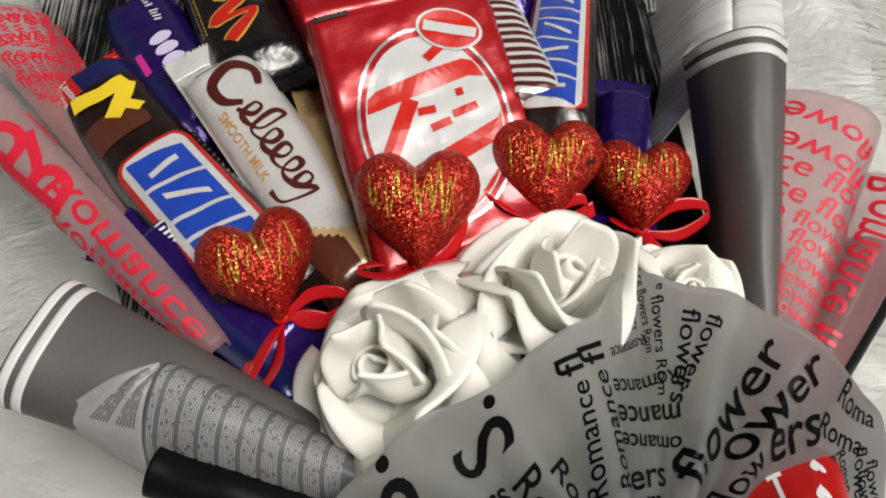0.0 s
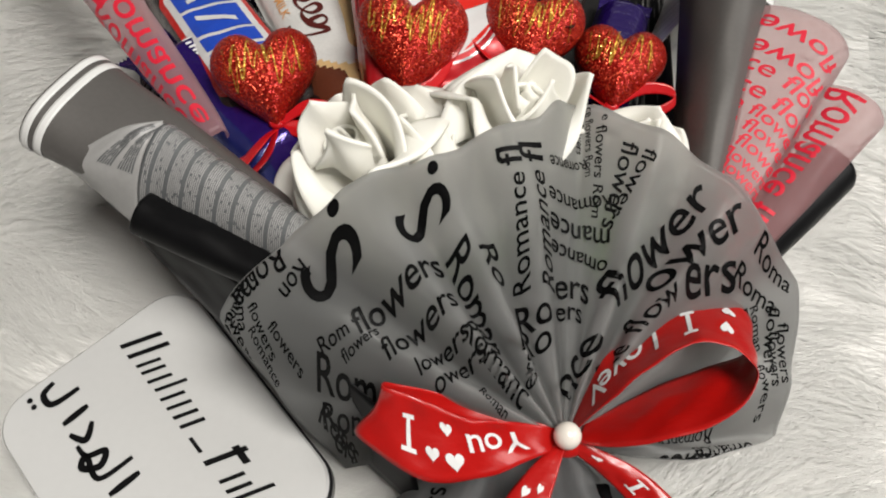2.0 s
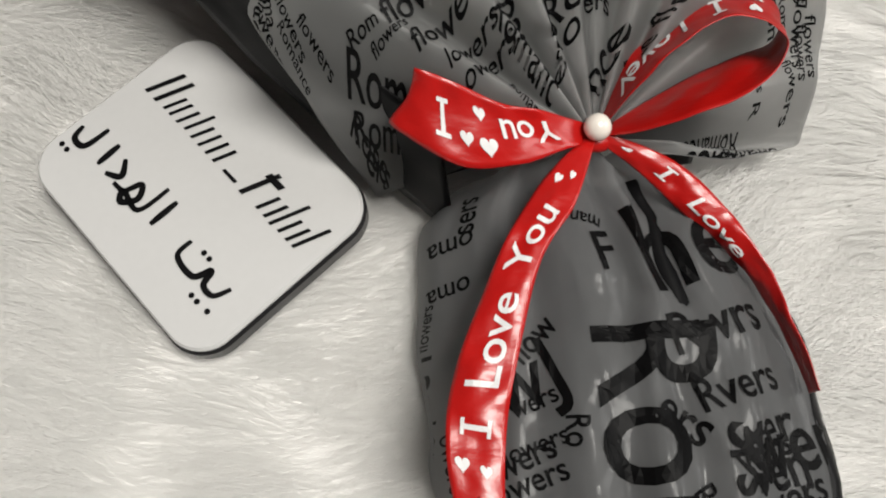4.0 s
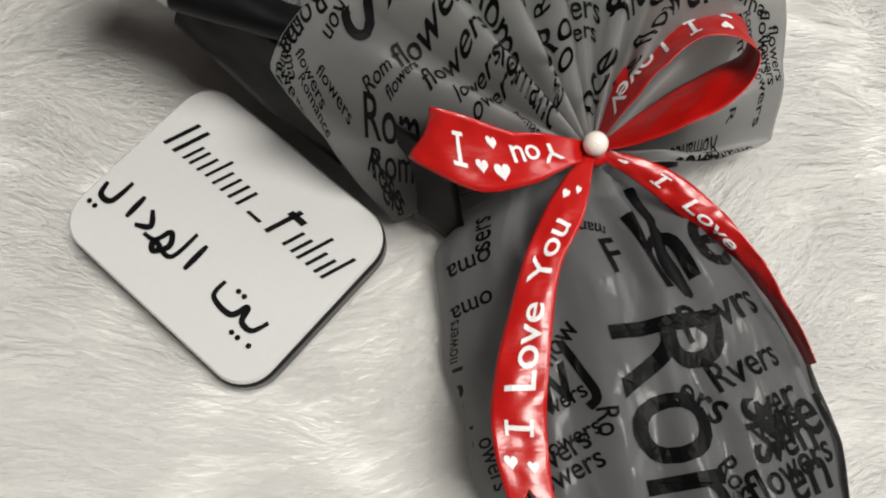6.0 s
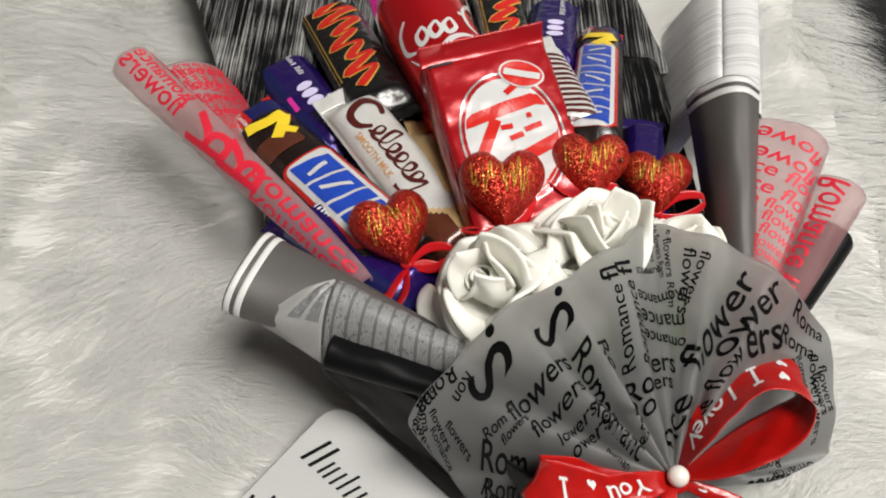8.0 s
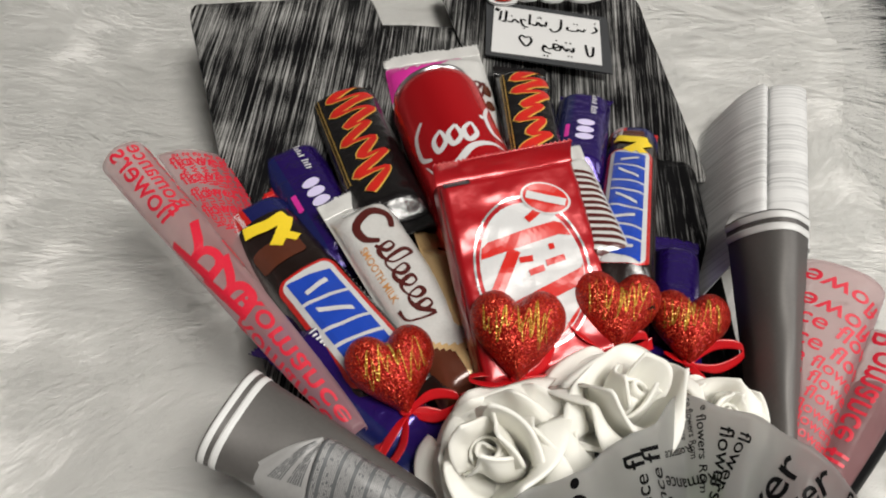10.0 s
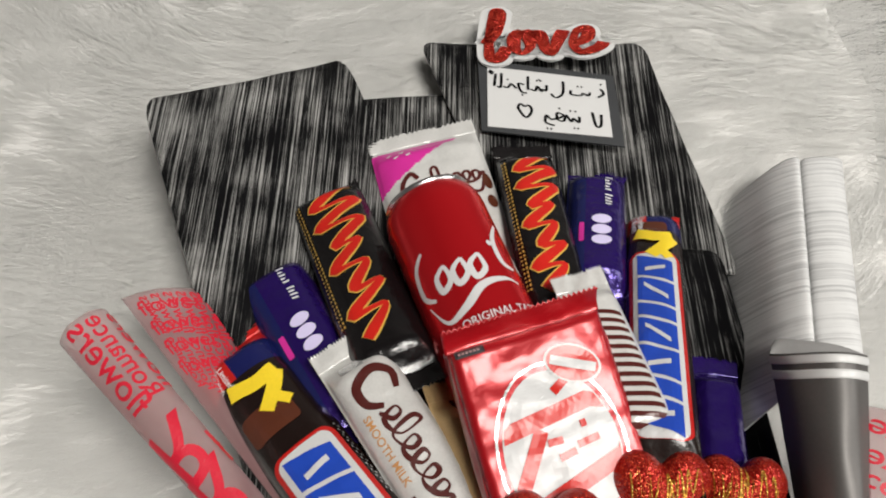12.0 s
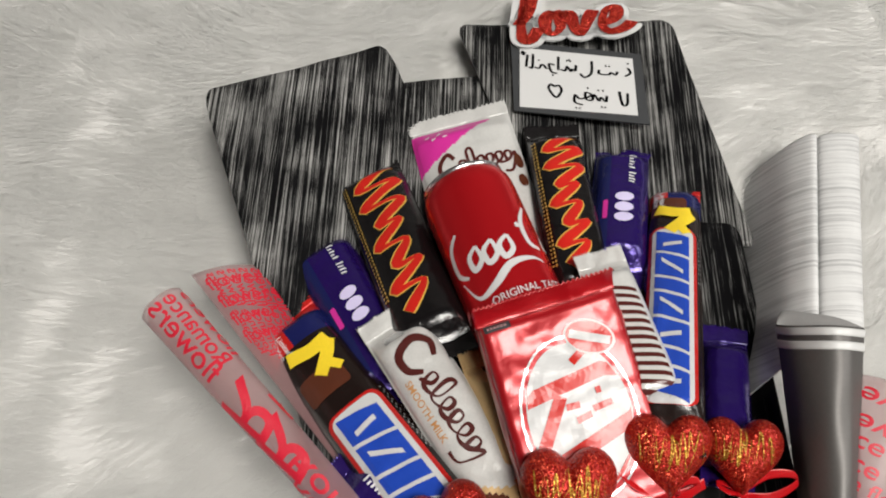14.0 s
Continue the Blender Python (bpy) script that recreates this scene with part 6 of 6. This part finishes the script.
R_LOW = [(0.0806, 0.006, 0.054), (0.0886, 0.0277, 0.062), (0.103, 0.0451, 0.066), (0.1174, 0.0551, 0.068), (0.1322, 0.0581, 0.069), (0.1418, 0.0495, 0.069), (0.1399, 0.0388, 0.068), (0.123, 0.0304, 0.065), (0.1076, 0.022, 0.06), (0.085, 0.006, 0.053)]
right = Strip(*edges(R_TOP, R_LOW))
right.build("right_loop", bow, "red satin loop standing on edge")
T1_R = [(0.079, -0.002, 0.057), (0.0718, -0.0326, 0.062), (0.0612, -0.0557, 0.064), (0.0554, -0.0945, 0.062), (0.0545, -0.1223, 0.060), (0.0575, -0.1460, 0.058)]
T1_L = [(0.075, -0.003, 0.056), (0.0592, -0.0251, 0.060), (0.0473, -0.053, 0.062), (0.0359, -0.0947, 0.060), (0.0353, -0.1208, 0.060), (0.0419, -0.1440, 0.058)]
tail1 = Strip(*edges(T1_R, T1_L))
tail1.build("left_tail", bow, "red satin tail with notched end", 0.10)
T2_R = [(0.083, -0.001, 0.057), (0.1064, -0.0086, 0.056), (0.1236, -0.0207, 0.0535), (0.1384, -0.0372, 0.050), (0.1498, -0.0567, 0.0475), (0.1618, -0.0866, 0.045)]
T2_L = [(0.080, -0.004, 0.055), (0.0968, -0.0141, 0.052), (0.1123, -0.0261, 0.0484), (0.1306, -0.0375, 0.0420), (0.1476, -0.0566, 0.0380), (0.1620, -0.0860, 0.036)]
tail2 = Strip(*edges(T2_R, T2_L))
tail2.build("right_tail", bow, "red satin tail, twisted on edge")


def ribbon_print(strip, shapes, lift, name, label):
    decal(name, shapes, lambda a, b, k: strip.S(a, b / 0.022, k, lift), WHITE_INK, strip.ob, 0.0005, label, 0.004)


PRINT = 0.0145


def serif_i(a, b, size, mirror=False):
    """A capital I with bars at foot and head, as three slabs."""
    d = (Vector(b) - Vector(a)).normalized()
    q = Vector((-d.y, d.x)) * (-1 if mirror else 1)
    out = []
    for x0, x1, y0, y1 in ((0.14, 0.25, 0.09, 0.62), (0.02, 0.37, 0.62, 0.71), (0.02, 0.37, 0.0, 0.09)):
        out.append([(a[0] + (d.x * x + q.x * y) * size, a[1] + (d.y * x + q.y * y) * size) for x, y in ((x0, y0), (x1, y0), (x1, y1), (x0, y1))])
    return out


ribbon_print(tail1, [words("You", (0.064, 0.0062), (0.03, 0.0062), PRINT * 1.22), words("Love", (0.106, 0.0060), (0.05, 0.0060), PRINT * 1.22), *serif_i((0.121, 0.0055), (0.09, 0.0055), PRINT * 1.1),
                     heart2(0.024, -0.004, 0.0055, 1.57), heart2(0.020, 0.003, 0.0045, 1.57), heart2(0.130, -0.005, 0.006, 1.57), heart2(0.131, 0.004, 0.005, 1.57)], 1, "white_lettering", "white printed words I Love You")
ribbon_print(tail2, [*serif_i((0.024, -0.0050), (0.03, -0.0050), PRINT), words("Love", (0.040, -0.0050), (0.07, -0.0050), PRINT), heart2(0.010, 0, 0.005, 0.6)], 1, "white_lettering", "white printed words I Love")
ribbon_print(left, [words("You", (0.014, 0.0050), (0.03, 0.0050), PRINT, True), heart2(0.0445, 0.0050, 0.0050), heart2(0.0435, -0.0045, 0.0070), heart2(0.0510, -0.0030, 0.0050), *serif_i((0.0570, 0.0055), (0.07, 0.0045), PRINT, True)], -1, "white_lettering", "white printed word You and hearts")
ribbon_print(right, [words("V", (0.020, -0.005), (0.01, -0.005), PRINT, True), words("Love", (0.046, -0.005), (0.02, -0.005), PRINT, True), *serif_i((0.061, -0.0045), (0.05, -0.0045), PRINT, True), heart2(0.071, 0.003, 0.005), heart2(0.073, -0.005, 0.005)], -1, "white_lettering", "white printed words I Love")
bm = bmesh.new()
bmesh.ops.create_uvsphere(bm, u_segments=28, v_segments=18, radius=0.0052)
bm.transform(Matrix.Translation((0.0785, -0.001, 0.0605)))
part("pearl_bead", bm, PEARL, bow, "round cream pearl bead at the knot")
bm = bmesh.new()
bmesh.ops.create_uvsphere(bm, u_segments=20, v_segments=12, radius=0.008)
bm.transform(Matrix.Translation((0.079, -0.001, 0.053)) @ Matrix.Diagonal((0.9, 0.8, 0.5, 1)))
part("knot", bm, SATIN, bow, "gathered red satin knot")


# ---- shop sign ----
def sign():
    c, e1, e2 = V(-0.0787, -0.0218, 0.0), V(0.760, -0.650, -0.02).normalized(), V(0.650, 0.760, 0.04).normalized()
    n = e1.cross(e2)
    ob = thing("shop_sign", c, "glossy white rounded sign with black edge and dark script bars", "sign")

    def block(name, w, h, r, z0, z1, bev, mat, label):
        out = rounded2(-w / 2, w / 2, -h / 2, h / 2, r, 10)
        k = len(out)
        vs, fs = [], []
        for z, s in ((z0, bev), (z0 + bev, 0), (z1 - bev, 0), (z1, bev)):
            for x, y in out:
                l = math.hypot(x, y)
                vs.append(c + e1 * (x * (1 - s / l)) + e2 * (y * (1 - s / l)) + n * z)
        for i in range(3):
            for j in range(k):
                j2 = (j + 1) % k
                fs.append([i * k + j, i * k + j2, (i + 1) * k + j2, (i + 1) * k + j])
        fs.append(list(range(k))[::-1])
        fs.append([3 * k + j for j in range(k)])
        return mesh_part(name, vs, fs, mat, ob, label, False)
    block("backing", 0.1215, 0.0975, 0.017, 0.006, 0.0155, 0.001, SIGN_BLACK, "black sign edge and back")
    PRINT_ON[ob.name] = block("face", 0.1195, 0.0955, 0.016, 0.0157, 0.0195, 0.0012, SIGN_WHITE, "glossy white sign face")

    def S(a, b, lift):
        return c + e1 * a + e2 * b + n * (0.0195 + lift)
    # the name and the shop's name as rounded bars of their size
    def bars(row, slant):
        return [[(x - w / 2, y - h / 2), (x + w / 2, y - h / 2), (x + w / 2 + slant * h, y + h / 2), (x - w / 2 + slant * h, y + h / 2)] for x, y, w, h in row]
    top = [(-0.050, 0.019, 0.0032, 0.017), (-0.044, 0.019, 0.0032, 0.017), (-0.038, 0.016, 0.0024, 0.010), (-0.034, 0.016, 0.0024, 0.010), (-0.029, 0.016, 0.0024, 0.010), (-0.024, 0.018, 0.0024, 0.013), (-0.019, 0.016, 0.0024, 0.010), (-0.014, 0.016, 0.0024, 0.010),
           (-0.009, 0.016, 0.0026, 0.010), (-0.004, 0.016, 0.0026, 0.010), (0.006, 0.012, 0.0080, 0.0016), (0.015, 0.019, 0.0036, 0.017), (0.021, 0.024, 0.0090, 0.003), (0.025, 0.016, 0.0026, 0.010), (0.030, 0.016, 0.0026, 0.010), (0.034, 0.019, 0.0026, 0.017), (0.039, 0.016, 0.0026, 0.010), (0.044, 0.016, 0.0026, 0.010), (0.048, 0.019, 0.0026, 0.016)]
    for shape in bars([(x, y, w * (0.7 if w < 0.005 else 1.0), h) for x, y, w, h in top], 0.35):
        decal("name_bar", [shape], S, INK, ob, 0.0004, "", 0.05)
    # the Arabic words below it, as brush strokes
    script = [[(-0.046, -0.012), (-0.047, -0.024), (-0.053, -0.025), (-0.055, -0.019)], [(-0.037, -0.013), (-0.0365, -0.025)], [(-0.030, -0.015), (-0.025, -0.021), (-0.031, -0.025)],
              [(-0.025, -0.025), (-0.019, -0.024), (-0.016, -0.017), (-0.012, -0.022), (-0.016, -0.028), (-0.019, -0.024), (-0.008, -0.025), (-0.0065, -0.010)], [(0.0005, -0.011), (0.0005, -0.025)],
              [(0.018, -0.017), (0.019, -0.025), (0.030, -0.026), (0.0335, -0.019), (0.036, -0.025), (0.042, -0.025), (0.045, -0.018)]]
    for p in script:
        decal("script_stroke", [lines(p, 0.0024, 8, lambda t: 0.75 + 0.45 * math.sin(t * math.pi))], S, INK, ob, 0.0004, "", 0.05)
    for x, y in ((-0.0545, -0.0305), (-0.0510, -0.0305), (0.0255, -0.0165), (0.0290, -0.0165), (0.0360, -0.0310), (0.0395, -0.0310), (0.0455, -0.0305)):
        decal("script_dot", [disc2(x, y, 0.0013, 0.0013, 0, 8)], S, INK, ob, 0.0004, "", 0.05)


sign()
